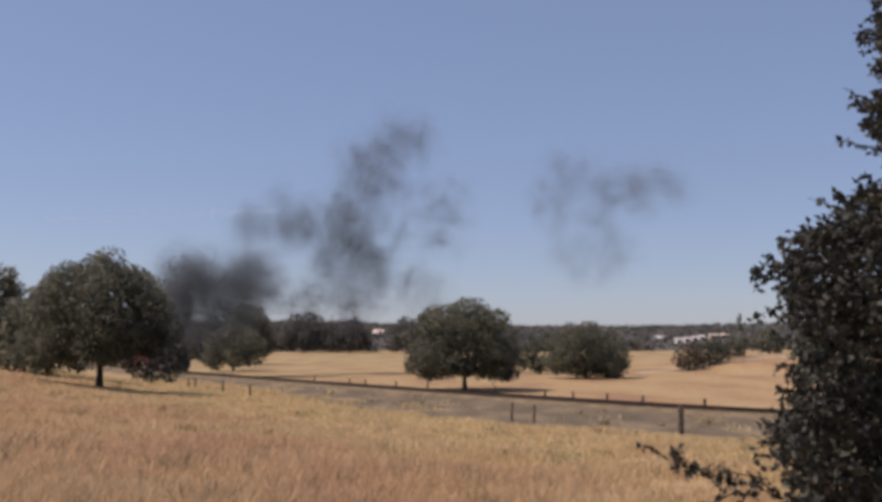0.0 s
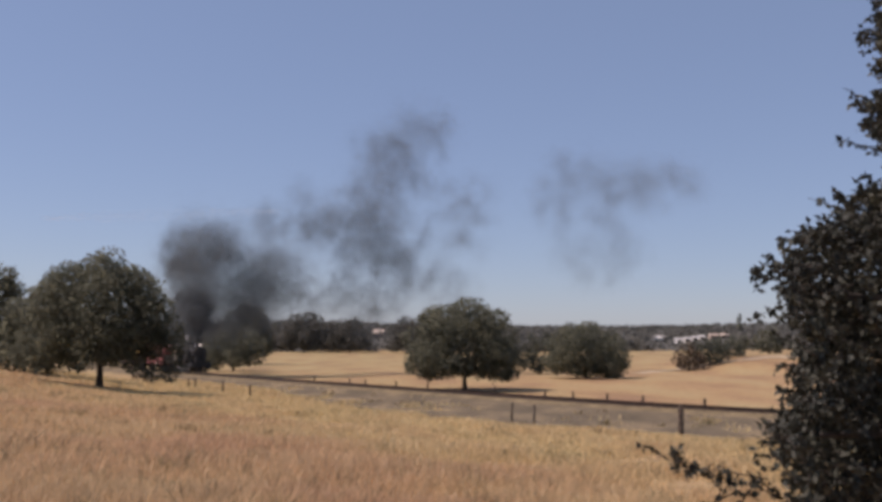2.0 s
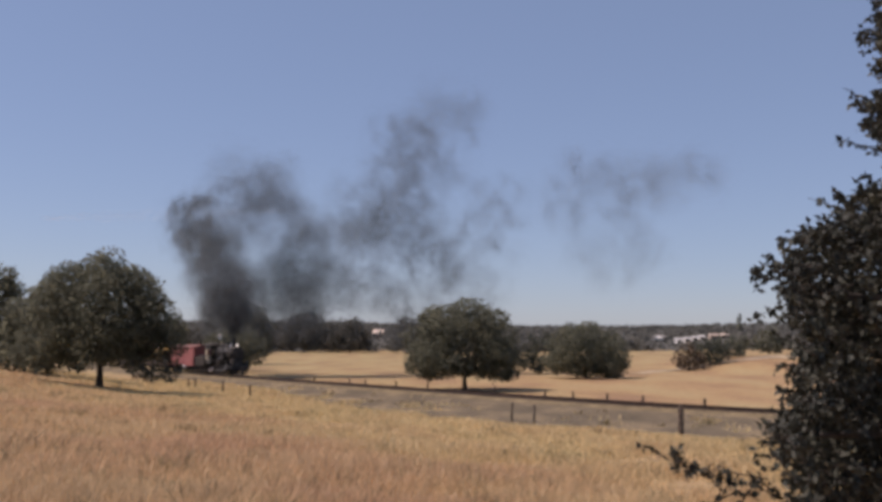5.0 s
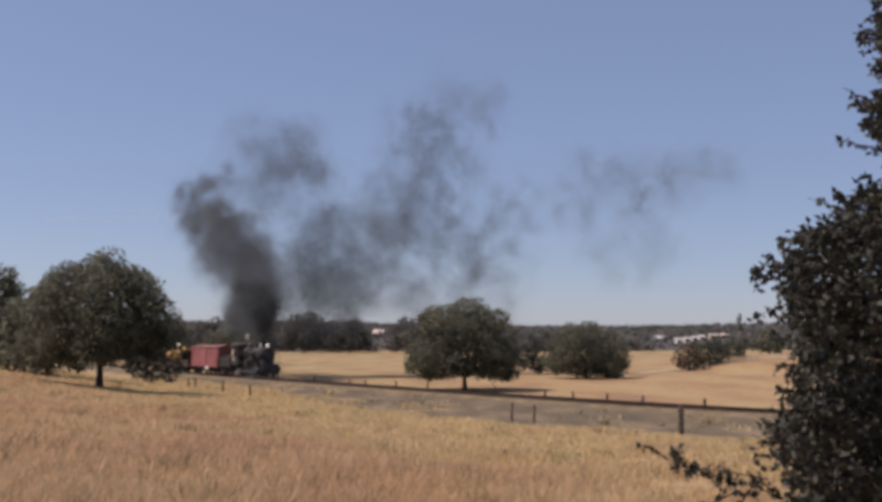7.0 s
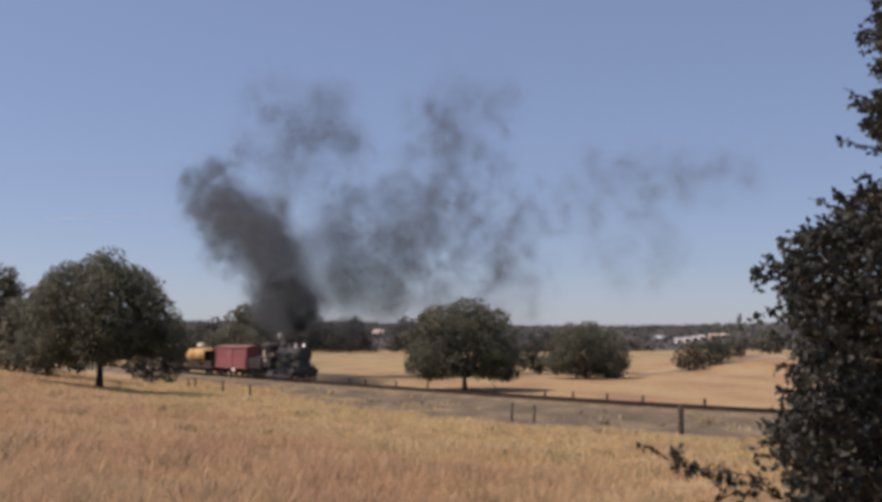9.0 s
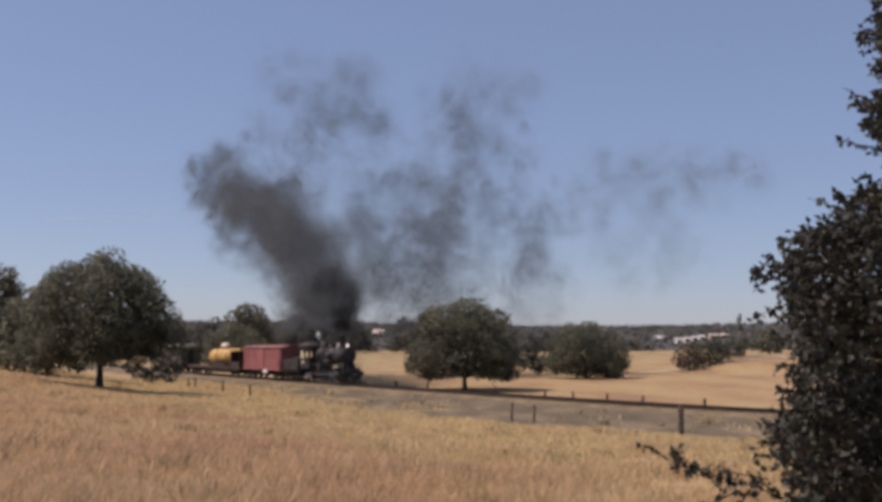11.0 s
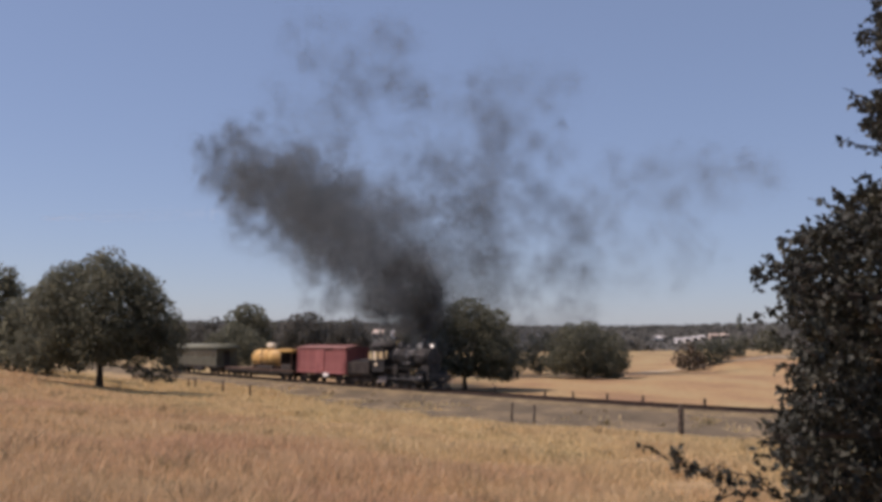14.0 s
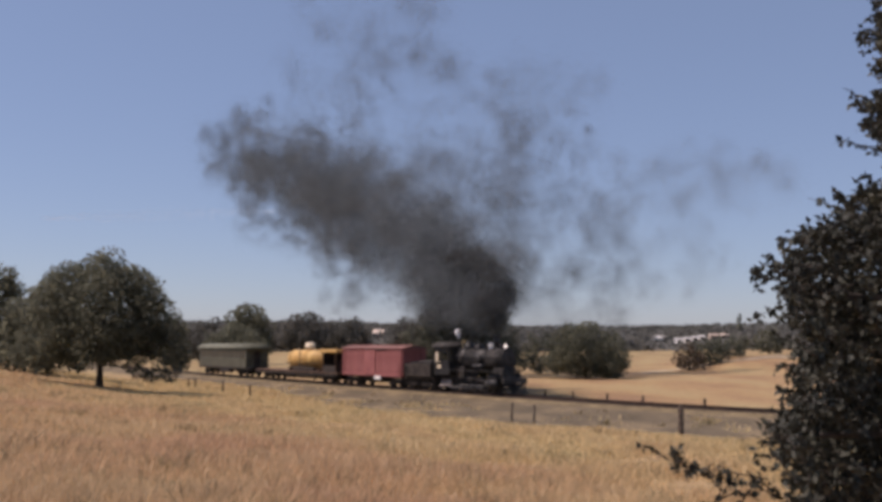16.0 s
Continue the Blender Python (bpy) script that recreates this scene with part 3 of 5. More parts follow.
# ---- the near oak whose branches hang into the view ----
def near_oak():
    g, rng = np.random.default_rng(8), random.Random(8)
    x0, y0 = 3.9, 6.2
    z0 = height(x0, y0)
    tree = tagged(new("live_oak"), "dark live oak with small glossy leaves and drooping twigs", "tree")
    tree.matrix_basis = pose(x0, y0, z0)
    # crown outline shaped to fit the camera's view: height above the eye's level, and how far out the twigs reach
    reach = [(-1.0, 1.92), (-0.75, 1.86), (-0.5, 1.77), (-0.3, 1.88), (-0.05, 1.95), (0.1, 1.90), (0.2, 1.84), (0.33, 1.79), (0.45, 1.91),
             (0.62, 2.02), (0.75, 2.14), (0.84, 2.32), (0.90, 2.62), (0.96, 2.62), (1.02, 2.42), (1.1, 2.38), (1.35, 2.40), (1.55, 2.49), (1.7, 2.40), (1.9, 2.43), (2.4, 2.56)]
    hs, xs = [k[0] for k in reach], [k[1] for k in reach]
    verts, faces, leaves = [], [], []
    trunk_top = Vector((0, 0, 2.2))
    tube(verts, faces, [Vector((0, 0, -0.3)), Vector((0.03, 0, 0.8)), Vector((-0.05, 0, 1.6)), trunk_top, Vector((0.1, 0.1, 4.4))], [0.3, 0.22, 0.19, 0.16, 0.05], 10)
    limbs = []
    for i in range(26):
        h = rng.uniform(-0.95, 2.3)
        edge = float(np.interp(h, hs, xs)) + 0.25
        yy = rng.uniform(4.6, 6.8)
        e = Vector((edge * yy / 5.2 - x0, yy - y0, 4.0 + h * yy / 5.2 - z0))
        s = Vector((0, 0, max(0.6, min(4.2, e.z - 0.5))))
        mid = s.lerp(e, 0.5) + Vector((0, 0, 0.2))
        tube(verts, faces, [s, mid, e], [0.06, 0.035, 0.012], 6)
        limbs.append((s, mid, e))

    def twig(p, d, length, count):
        q = p + d * length
        tube(verts, faces, [p, p.lerp(q, 0.5) + Vector((0, 0, 0.01)), q], [0.004, 0.003, 0.0015], 4)
        for k in range(count):
            f = rng.uniform(0.1, 1.0)
            leaves.append((p.lerp(q, f), d))

    for i in range(4600):
        h = rng.uniform(-1.0, 2.3)
        edge = float(np.interp(h, hs, xs))
        yy = rng.uniform(4.7, 6.9)
        edge += 0.16 * noise.noise((h * 5.0, yy * 2.0, 4)) - 0.03
        deep = abs(rng.gauss(0, 0.6)) if i % 3 else rng.uniform(0.1, 1.6)
        x = (edge + 0.10 + deep) * yy / 5.2
        p = Vector((x - x0, yy - y0, 4.0 + h * yy / 5.2 - z0))
        d = Vector((-0.7 + rng.gauss(0, 0.6), rng.gauss(0, 0.6), rng.gauss(0.15, 0.5))).normalized()
        twig(p, d, rng.uniform(0.08, 0.22), 14)
    for i in range(520):
        h, yy = rng.uniform(-1.0, 0.3), rng.uniform(5.6, 7.0)
        x = (float(np.interp(h, hs, xs)) + rng.uniform(0.25, 1.3)) * yy / 5.2
        d = Vector((rng.gauss(-0.3, 0.6), rng.gauss(0, 0.6), rng.gauss(0.1, 0.6))).normalized()
        twig(Vector((x - x0, yy - y0, 4.0 + h * yy / 5.2 - z0)), d, rng.uniform(0.08, 0.22), 14)
    # a low spray that reaches out over the grass, and a few bare tips against the sky
    for (ax, az), (bx, bz), n in (((1.75, -0.72), (1.32, -0.66), 10), ((1.6, -0.78), (1.44, -0.86), 5), ((1.38, -0.68), (1.22, -0.62), 5), ((1.22, -0.62), (1.06, -0.53), 3),
                                  ((1.95, -0.88), (1.62, -0.74), 15), ((1.64, -0.75), (1.42, -0.74), 10), ((1.47, -0.74), (1.27, -0.60), 9), ((1.30, -0.62), (1.23, -0.55), 8), ((1.72, -0.72), (1.58, -0.86), 8), ((2.35, 0.55), (1.90, 0.62), 12), ((2.5, 0.62), (2.02, 0.80), 10), ((2.1, 0.30), (1.68, 0.36), 14), ((2.6, 1.20), (2.24, 1.42), 8), ((2.6, 1.0), (2.22, 1.12), 8)):
        a, b = Vector((ax - x0, 5.2 - y0, 4 + az - z0)), Vector((bx - x0, 5.2 - y0, 4 + bz - z0))
        tube(verts, faces, [a, a.lerp(b, 0.5) + Vector((0, 0, 0.01)), b], [0.006, 0.004, 0.002], 4)
        for k in range(n):
            p = a.lerp(b, rng.uniform(0.05, 1.0))
            d = Vector((rng.gauss(-0.3, 0.6), rng.gauss(0, 0.5), rng.gauss(0, 0.7))).normalized()
            twig(p, d, rng.uniform(0.03, 0.08), 3)
    trunk = new("trunk", mesh("trunk", verts, faces, M_BARK, True))
    trunk.parent = tree
    pos = np.array([tuple(k[0]) for k in leaves])
    n = len(pos)
    ax = g.normal(size=(n, 3)) + np.array([-0.3, 0, 0.1])
    ax /= np.linalg.norm(ax, axis=1)[:, None]
    nr = np.cross(ax, g.normal(size=(n, 3)))
    nr /= np.linalg.norm(nr, axis=1)[:, None]
    sd = np.cross(ax, nr)
    L = g.uniform(0.030, 0.056, n)[:, None]
    W = L * g.uniform(0.28, 0.40, n)[:, None]
    v = np.stack([pos, pos + ax * L * 0.4 + sd * W + nr * W * 0.4, pos + ax * L * 0.45, pos + ax * L * 0.4 - sd * W + nr * W * 0.4, pos + ax * L], 1).reshape(-1, 3)
    b = np.arange(n)[:, None] * 5
    t = np.concatenate([b + np.array(k) for k in ([0, 2, 1], [0, 3, 2], [2, 4, 1], [2, 3, 4])])
    crown = new("crown", np_mesh("crown", v, t, M_NEARLEAF))
    crown.parent = tree


near_oak()


# ---- the train ----
def prism(bm, profile, x0, x1):
    """A solid with the cross-section profile of (y, z) from x0 to x1."""
    a = [bm.verts.new((x0, y, z)) for y, z in profile]
    b = [bm.verts.new((x1, y, z)) for y, z in profile]
    n = len(profile)
    for i in range(n):
        bm.faces.new((a[i], a[(i + 1) % n], b[(i + 1) % n], b[i]))
    bm.faces.new(a[::-1])
    bm.faces.new(b)
    bmesh.ops.recalc_face_normals(bm, faces=bm.faces)
    return bm


def arch(half, low, high, n=10):
    """Roof cross-section: an arc from eave to eave, closed along the bottom."""
    return [(half * math.cos(math.pi * i / n), low + (high - low) * math.sin(math.pi * i / n) ** 0.8) for i in range(n + 1)]


def wheelset(parent, x, r, spokes=0, gauge=0.75, counter=False):
    """An axle with two flanged wheels, spoked or solid, that rolls."""
    bm = bmesh.new()
    rod(bm, (0, -gauge - 0.06, 0), (0, gauge + 0.06, 0), 0.08, n=10)
    for side in (-1, 1):
        y = side * gauge
        if spokes:
            for k in range(28):
                a, b = 2 * math.pi * k / 28, 2 * math.pi * (k + 1) / 28
                ring = []
                for rr, yy in ((r, -0.06), (r, 0.06), (r - 0.12, 0.06), (r - 0.12, -0.06)):
                    ring.append((rr, yy))
                q0 = [bm.verts.new((rr * math.cos(a), y + yy, rr * math.sin(a))) for rr, yy in ring]
                q1 = [bm.verts.new((rr * math.cos(b), y + yy, rr * math.sin(b))) for rr, yy in ring]
                for i in range(4):
                    bm.faces.new((q0[i], q0[(i + 1) % 4], q1[(i + 1) % 4], q1[i]))
            for k in range(spokes):
                a = 2 * math.pi * k / spokes
                box(bm, (math.cos(a) * r * 0.5, y, math.sin(a) * r * 0.5), (r * 0.85, 0.05, 0.06), 0, (0, -math.degrees(a), 0))
            rod(bm, (0, y - 0.09, 0), (0, y + 0.09, 0), 0.16, n=12)
            if counter:
                box(bm, (0, y, -r * 0.62), (r * 0.9, 0.09, r * 0.34), 0.02)
                rod(bm, (0, y + side * 0.02, 0.28), (0, y + side * 0.2, 0.28), 0.06, n=8)
        else:
            rod(bm, (0, y - 0.06, 0), (0, y + 0.06, 0), r, n=22)
            rod(bm, (0, y - side * 0.1, 0), (0, y - side * 0.06, 0), r + 0.025, n=22)
            rod(bm, (0, y + side * 0.06, 0), (0, y + side * 0.12, 0), 0.14, n=10)
    bmesh.ops.recalc_face_normals(bm, faces=bm.faces)
    ob = part("wheelset", bm, M_SOOT, parent)
    ob.location = (x, 0, r)
    ROLLING.append((ob, x, r))
    return ob


ROLLING, SWINGING, VEHICLES = [], [], []


def truck(parent, x, base=1.7, r=0.42):
    """A four-wheel truck: side frames with journal boxes and springs, bolster, two wheelsets."""
    bm = bmesh.new()
    for s in (-1, 1):
        box(bm, (x, s * 1.0, 0.62), (base + 0.5, 0.10, 0.12), 0.02)
        box(bm, (x, s * 1.0, 0.36), (base * 0.6, 0.10, 0.08), 0.02)
        for k in (-1, 1):
            box(bm, (x + k * base / 2, s * 1.0, 0.44), (0.3, 0.22, 0.28), 0.03)
            box(bm, (x + k * base * 0.22, s * 1.0, 0.48), (0.08, 0.08, 0.3), 0, (0, k * 25, 0))
        rod(bm, (x, s * 1.0, 0.38), (x, s * 1.0, 0.62), 0.13, n=10)
    box(bm, (x, 0, 0.6), (0.35, 2.1, 0.22), 0.03)
    part("truck_frame", bm, M_DARK, parent)
    for k in (-1, 1):
        wheelset(parent, x + k * base / 2, r)


def coupler(parent, x, way):
    bm = bmesh.new()
    box(bm, (x + way * 0.2, 0, 0.88), (0.5, 0.16, 0.2), 0.02)
    box(bm, (x + way * 0.48, 0.05, 0.88), (0.18, 0.28, 0.26), 0.04)
    part("coupler", bm, M_SOOT, parent)


def grab_ladder(parent, x, y, z0, z1, wide=0.42, material=None):
    bm = bmesh.new()
    for s in (-1, 1):
        box(bm, (x + s * wide / 2, y, (z0 + z1) / 2), (0.04, 0.04, z1 - z0))
    n = int((z1 - z0) / 0.36)
    for i in range(n + 1):
        rod(bm, (x - wide / 2, y, z0 + 0.1 + i * 0.36), (x + wide / 2, y, z0 + 0.1 + i * 0.36), 0.014, n=6)
    part("ladder", bm, material or M_DARK, parent)


def locomotive():
    e = tagged(new("steam_locomotive"), "black steam locomotive with tall stack, brass bell and lit headlight", "locomotive")
    VEHICLES.append((e, 4.0))
    X = lambda b: 5.0 - b
    bm = bmesh.new()
    rod(bm, (X(3.45), 0, 2.78), (X(6.4), 0, 2.78), 0.86, n=28)
    rod(bm, (X(6.4), 0, 2.78), (X(7.4), 0, 2.84), 0.86, 0.95, n=28)
    rod(bm, (X(7.4), 0, 2.84), (X(8.0), 0, 2.84), 0.95, n=28)
    part("boiler", bm, M_BLACK, e, "black lagged boiler barrel", True)
    bm = bmesh.new()
    for b in (3.6, 4.5, 5.4, 6.4, 7.4):
        rod(bm, (X(b), 0, 2.78), (X(b + 0.07), 0, 2.78), 0.885 if b < 7 else 0.975, n=28)
    part("boiler_bands", bm, M_SOOT, e)
    bm = bmesh.new()
    rod(bm, (X(1.7), 0, 2.78), (X(3.5), 0, 2.78), 0.89, n=28)
    part("smokebox", bm, M_SOOT, e, "sooty grey-black smokebox", True)
    bm = bmesh.new()
    rod(bm, (X(1.6), 0, 2.78), (X(1.7), 0, 2.78), 0.80, 0.86, n=28)
    rod(bm, (X(1.53), 0, 2.78), (X(1.6), 0, 2.78), 0.40, 0.56, n=24)
    for k in range(12):
        a = math.pi * k / 6
        rod(bm, (X(1.55), 0.72 * math.cos(a), 2.78 + 0.72 * math.sin(a)), (X(1.63), 0.72 * math.cos(a), 2.78 + 0.72 * math.sin(a)), 0.035, n=6)
    part("smokebox_door", bm, M_SOOT, e)
    bm = bmesh.new()
    rod(bm, (X(3.1), 0, 3.55), (X(3.1), 0, 3.8), 0.40, 0.24, n=20)
    rod(bm, (X(3.1), 0, 3.8), (X(3.1), 0, 4.6), 0.23, 0.27, n=20)
    rod(bm, (X(3.1), 0, 4.58), (X(3.1), 0, 4.78), 0.34, 0.32, n=20)
    part("stack", bm, M_BLACK, e, "tall black smoke stack with flared cap", True)
    bm = bmesh.new()
    rod(bm, (X(5.3), 0, 3.36), (X(5.3), 0, 3.85), 0.40, n=20)
    ball(bm, (X(5.3), 0, 3.85), 0.40, (1, 1, 0.55))
    part("sand_dome", bm, M_BLACK, e, "", True)
    bm = bmesh.new()
    rod(bm, (X(6.7), 0, 3.36), (X(6.7), 0, 4.0), 0.42, n=20)
    ball(bm, (X(6.7), 0, 4.0), 0.42, (1, 1, 0.6))
    part("steam_dome", bm, M_BLACK, e, "", True)
    bm = bmesh.new()
    for k in (-0.12, 0.12):
        rod(bm, (X(7.5), k, 3.5), (X(7.5), k, 4.35), 0.05, n=8)
    part("safety_valve", bm, M_BRASS, e)
    bm = bmesh.new()
    rod(bm, (X(7.25), 0.3, 3.5), (X(7.25), 0.3, 4.3), 0.04, n=8)
    part("whistle", bm, M_BRASS, e)
    bm = bmesh.new()
    for s in (-1, 1):
        box(bm, (X(3.75), s * 0.40, 3.85), (0.08, 0.05, 0.62), 0.01)
    rod(bm, (X(3.75), -0.41, 4.13), (X(3.75), 0.41, 4.13), 0.03, n=8)
    part("bell_yoke", bm, M_BLACK, e)
    # bell made large, its glint put into the near-white colour
    bm = bmesh.new()
    for (z0, r0), (z1, r1) in zip(((3.58, 0.36), (3.66, 0.31), (3.84, 0.26), (4.04, 0.21)), ((3.66, 0.31), (3.84, 0.26), (4.04, 0.21), (4.14, 0.06))):
        rod(bm, (X(3.75), 0, z0), (X(3.75), 0, z1), r0, r1, n=20)
    part("bell", bm, M_BELLGLINT, e, "brass bell coloured near-white for its sun glint", True)
    bm = bmesh.new()
    rod(bm, (X(1.95), 0, 3.84), (X(2.5), 0, 3.84), 0.26, 0.24, n=20)
    box(bm, (X(2.2), 0, 3.62), (0.4, 0.3, 0.2), 0.02)
    head = part("headlight", bm, M_BLACK, e)
    bm = bmesh.new()
    rod(bm, (X(1.935), 0, 3.84), (X(1.955), 0, 3.84), 0.17, n=20)
    part("lens", bm, M_LENS, head, "glowing headlight lens")
    bm = bmesh.new()
    box(bm, (X(4.6), -1.28, 1.82), (6.4, 0.42, 0.06), 0.01)
    part("running_board", bm, M_BLACK, e)
    bm = bmesh.new()
    box(bm, (X(4.6), 1.28, 1.82), (6.4, 0.42, 0.06), 0.01)
    part("running_board", bm, M_BLACK, e)
    for s in (-1, 1):
        bm = bmesh.new()
        rod(bm, (X(1.6), s * 0.98, 3.05), (X(7.6), s * 0.98, 3.05), 0.025, n=6)
        for b in (2.0, 3.8, 5.6, 7.2):
            rod(bm, (X(b), s * 0.86, 3.02), (X(b), s * 0.98, 3.05), 0.02, n=5)
        part("handrail", bm, M_STEEL, e)
        bm = bmesh.new()
        rod(bm, (X(1.55), s * 1.08, 0.82), (X(2.65), s * 1.08, 0.82), 0.38, n=20)
        rod(bm, (X(1.5), s * 1.08, 1.4), (X(2.7), s * 1.08, 1.4), 0.22, n=16)
        box(bm, (X(2.1), s * 1.0, 1.15), (0.95, 0.5, 0.6), 0.03)
        part("cylinder", bm, M_BLACK, e, "", True)
        bm = bmesh.new()
        rod(bm, (X(3.2), s * 1.25, 2.2), (X(4.6), s * 1.25, 2.2), 0.2, n=16)
        part("air_tank", bm, M_BLACK, e, "", True)
        bm = bmesh.new()
        box(bm, (X(4.95), s * 0.55, 0.95), (7.9, 0.12, 0.55), 0.02)
        part("frame_rail", bm, M_SOOT, e)
        bm = bmesh.new()
        box(bm, (X(5.7), s * 0.98, 0.6), (4.25, 0.06, 0.12), 0.015)
        for b in (3.7, 5.05, 6.4, 7.75):
            rod(bm, (X(b), s * 0.93, 0.6), (X(b), s * 1.03, 0.6), 0.11, n=12)
        side = part("side_rod", bm, M_STEEL, e)
        SWINGING.append((side, s))
        bm = bmesh.new()
        box(bm, (X(2.95), s * 1.08, 0.82), (0.5, 0.22, 0.3), 0.03)
        box(bm, (X(3.2), s * 1.08, 1.02), (1.3, 0.12, 0.06), 0.01)
        part("crosshead", bm, M_STEEL, e)
        bm = bmesh.new()
        box(bm, (X(4.8), s * 1.1, 0.72), (3.3, 0.05, 0.10), 0.01)
        main = part("main_rod", bm, M_STEEL, e)
        SWINGING.append((main, s))
    bm = bmesh.new()
    rod(bm, (X(4.0), -1.12, 2.3), (X(4.0), -1.12, 3.05), 0.17, n=14)
    part("air_pump", bm, M_SOOT, e, "", True)
    bm = bmesh.new()
    box(bm, (X(0.85), 0, 1.05), (0.28, 2.5, 0.4), 0.03)
    part("buffer_beam", bm, M_BLACK, e)
    bm = bmesh.new()
    for k in range(-6, 7):
        rod(bm, (X(0.75), k * 0.18, 0.85), (X(0.25 + abs(k) * 0.05), k * 0.15, 0.14), 0.035, n=6)
    box(bm, (X(0.45), 0, 0.14), (0.5, 1.9, 0.08), 0.02)
    part("pilot", bm, M_BLACK, e, "black slatted pilot")
    coupler(e, X(0.5), 1)
    bm = bmesh.new()
    for s in (-1, 1):
        rod(bm, (X(1.0), s * 0.35, 1.25), (X(1.65), s * 0.35, 2.3), 0.03, n=6)
    box(bm, (X(1.2), 0, 1.3), (0.6, 2.3, 0.05))
    part("front_deck", bm, M_BLACK, e)
    bm = bmesh.new()
    box(bm, (X(2.1), 0, 1.45), (1.25, 1.35, 1.3), 0.06)
    part("cylinder_saddle", bm, M_SOOT, e)
    # added pale pieces stand in for an unidentified pale patch below the cab
    for s in (-1, 1):
        part("pale_panel", box(bmesh.new(), (X(8.7), s * 0.95, 0.72), (1.5, 0.12, 0.62), 0.05, (s * 12, 0, 0)), M_PALEGREY, e, "pale grey panel under the cab")
        part("injector", box(bmesh.new(), (X(9.3), s * 1.0, 0.45), (0.5, 0.3, 0.2), 0.03), M_PALEGREY, e)
    bm = bmesh.new()
    box(bm, (X(7.6), 0, 1.55), (2.2, 1.5, 1.2), 0.05)
    part("firebox", bm, M_SOOT, e)
    # cab: walls with real window openings
    bm = bmesh.new()
    for s in (-1, 1):
        box(bm, (X(8.75), s * 1.42, 1.95), (2.1, 0.06, 1.1))
        box(bm, (X(8.75), s * 1.42, 3.52), (2.1, 0.06, 0.4))
        for b in (7.78, 8.75, 9.72):
            box(bm, (X(b), s * 1.42, 2.9), (0.16, 0.06, 0.85))
    box(bm, (X(7.72), 0, 2.0), (0.06, 2.8, 1.2))
    box(bm, (X(7.72), 0, 3.55), (0.06, 2.8, 0.32))
    for y in (-1.33, -0.98, 0.98, 1.33):
        box(bm, (X(7.72), y, 2.95), (0.06, 0.12, 0.9))
    box(bm, (X(8.75), 0, 1.42), (2.1, 2.8, 0.06))
    part("cab", bm, M_BLACK, e, "black steel cab with open side windows")
    # made-up pale plate and panel stand in for unidentified pale spots on the cab
    for s in (-1, 1):
        part("pale_plate", box(bmesh.new(), (X(9.1), s * 1.455, 2.1), (0.5, 0.012, 0.3)), M_CREAM, e, "pale plate on the cab side")
        part("arm_rest", box(bmesh.new(), (X(9.2), s * 1.47, 2.52), (0.75, 0.1, 0.06), 0.01), M_CREAM, e)
        part("window_panel", box(bmesh.new(), (X(9.45), s * 1.43, 2.95), (0.36, 0.03, 0.7), 0.01), M_CREAM, e, "pale panel in the cab window")
    bm = prism(bmesh.new(), arch(1.62, 3.70, 4.22), X(10.0), X(7.5))
    part("cab_roof", bm, M_SOOT, e, "", True)
    for b in (3.7, 5.05, 6.4, 7.75):
        wheelset(e, X(b), 0.61, 13, counter=True)
    wheelset(e, X(1.75), 0.38, 9)
    # a wisp of steam over the safety valve
    bm = bmesh.new()
    for dx, dy, z, r in ((0, 0, 4.92, 0.24), (-0.16, 0.06, 5.06, 0.22), (0.1, -0.05, 5.12, 0.2), (-0.2, -0.04, 4.86, 0.15), (0.02, 0.05, 4.7, 0.12), (0.03, 0, 4.55, 0.08)):
        ball(bm, (X(8.3) + dx, dy, z), r)
    part("steam_wisp", bm, M_STEAM, e, "small puff of white steam", True)
    return e


def tender():
    e = tagged(new("tender"), "black riveted steel tender behind the locomotive", "tender")
    VEHICLES.append((e, 11.55))
    part("tank", box(bmesh.new(), (0, 0, 1.68), (4.1, 2.75, 1.12), 0.06), M_DARK, e)
    bm = bmesh.new()
    for s in (-1, 1):
        box(bm, (0.4, s * 1.3, 2.3), (3.0, 0.05, 0.22), 0.01, (s * -8, 0, 0))
    box(bm, (-1.1, 0, 2.3), (0.06, 2.6, 0.22), 0.01)
    part("coping", bm, M_BLACK, e)
    bm = bmesh.new()
    box(bm, (0.8, 0, 2.38), (1.9, 2.2, 0.34), 0.1)
    part("oil_bunker", bm, M_SOOT, e)
    rod_bm = rod(bmesh.new(), (-1.6, 0, 2.2), (-1.6, 0, 2.42), 0.3, n=16)
    part("filler_hatch", rod_bm, M_BLACK, e)
    part("underframe", box(bmesh.new(), (0, 0, 0.98), (4.5, 2.3, 0.3), 0.03), M_DARK, e)
    grab_ladder(e, -1.8, -1.42, 1.1, 2.2)
    truck(e, 1.2, 1.3)
    truck(e, -1.2, 1.3)
    coupler(e, -2.2, -1)


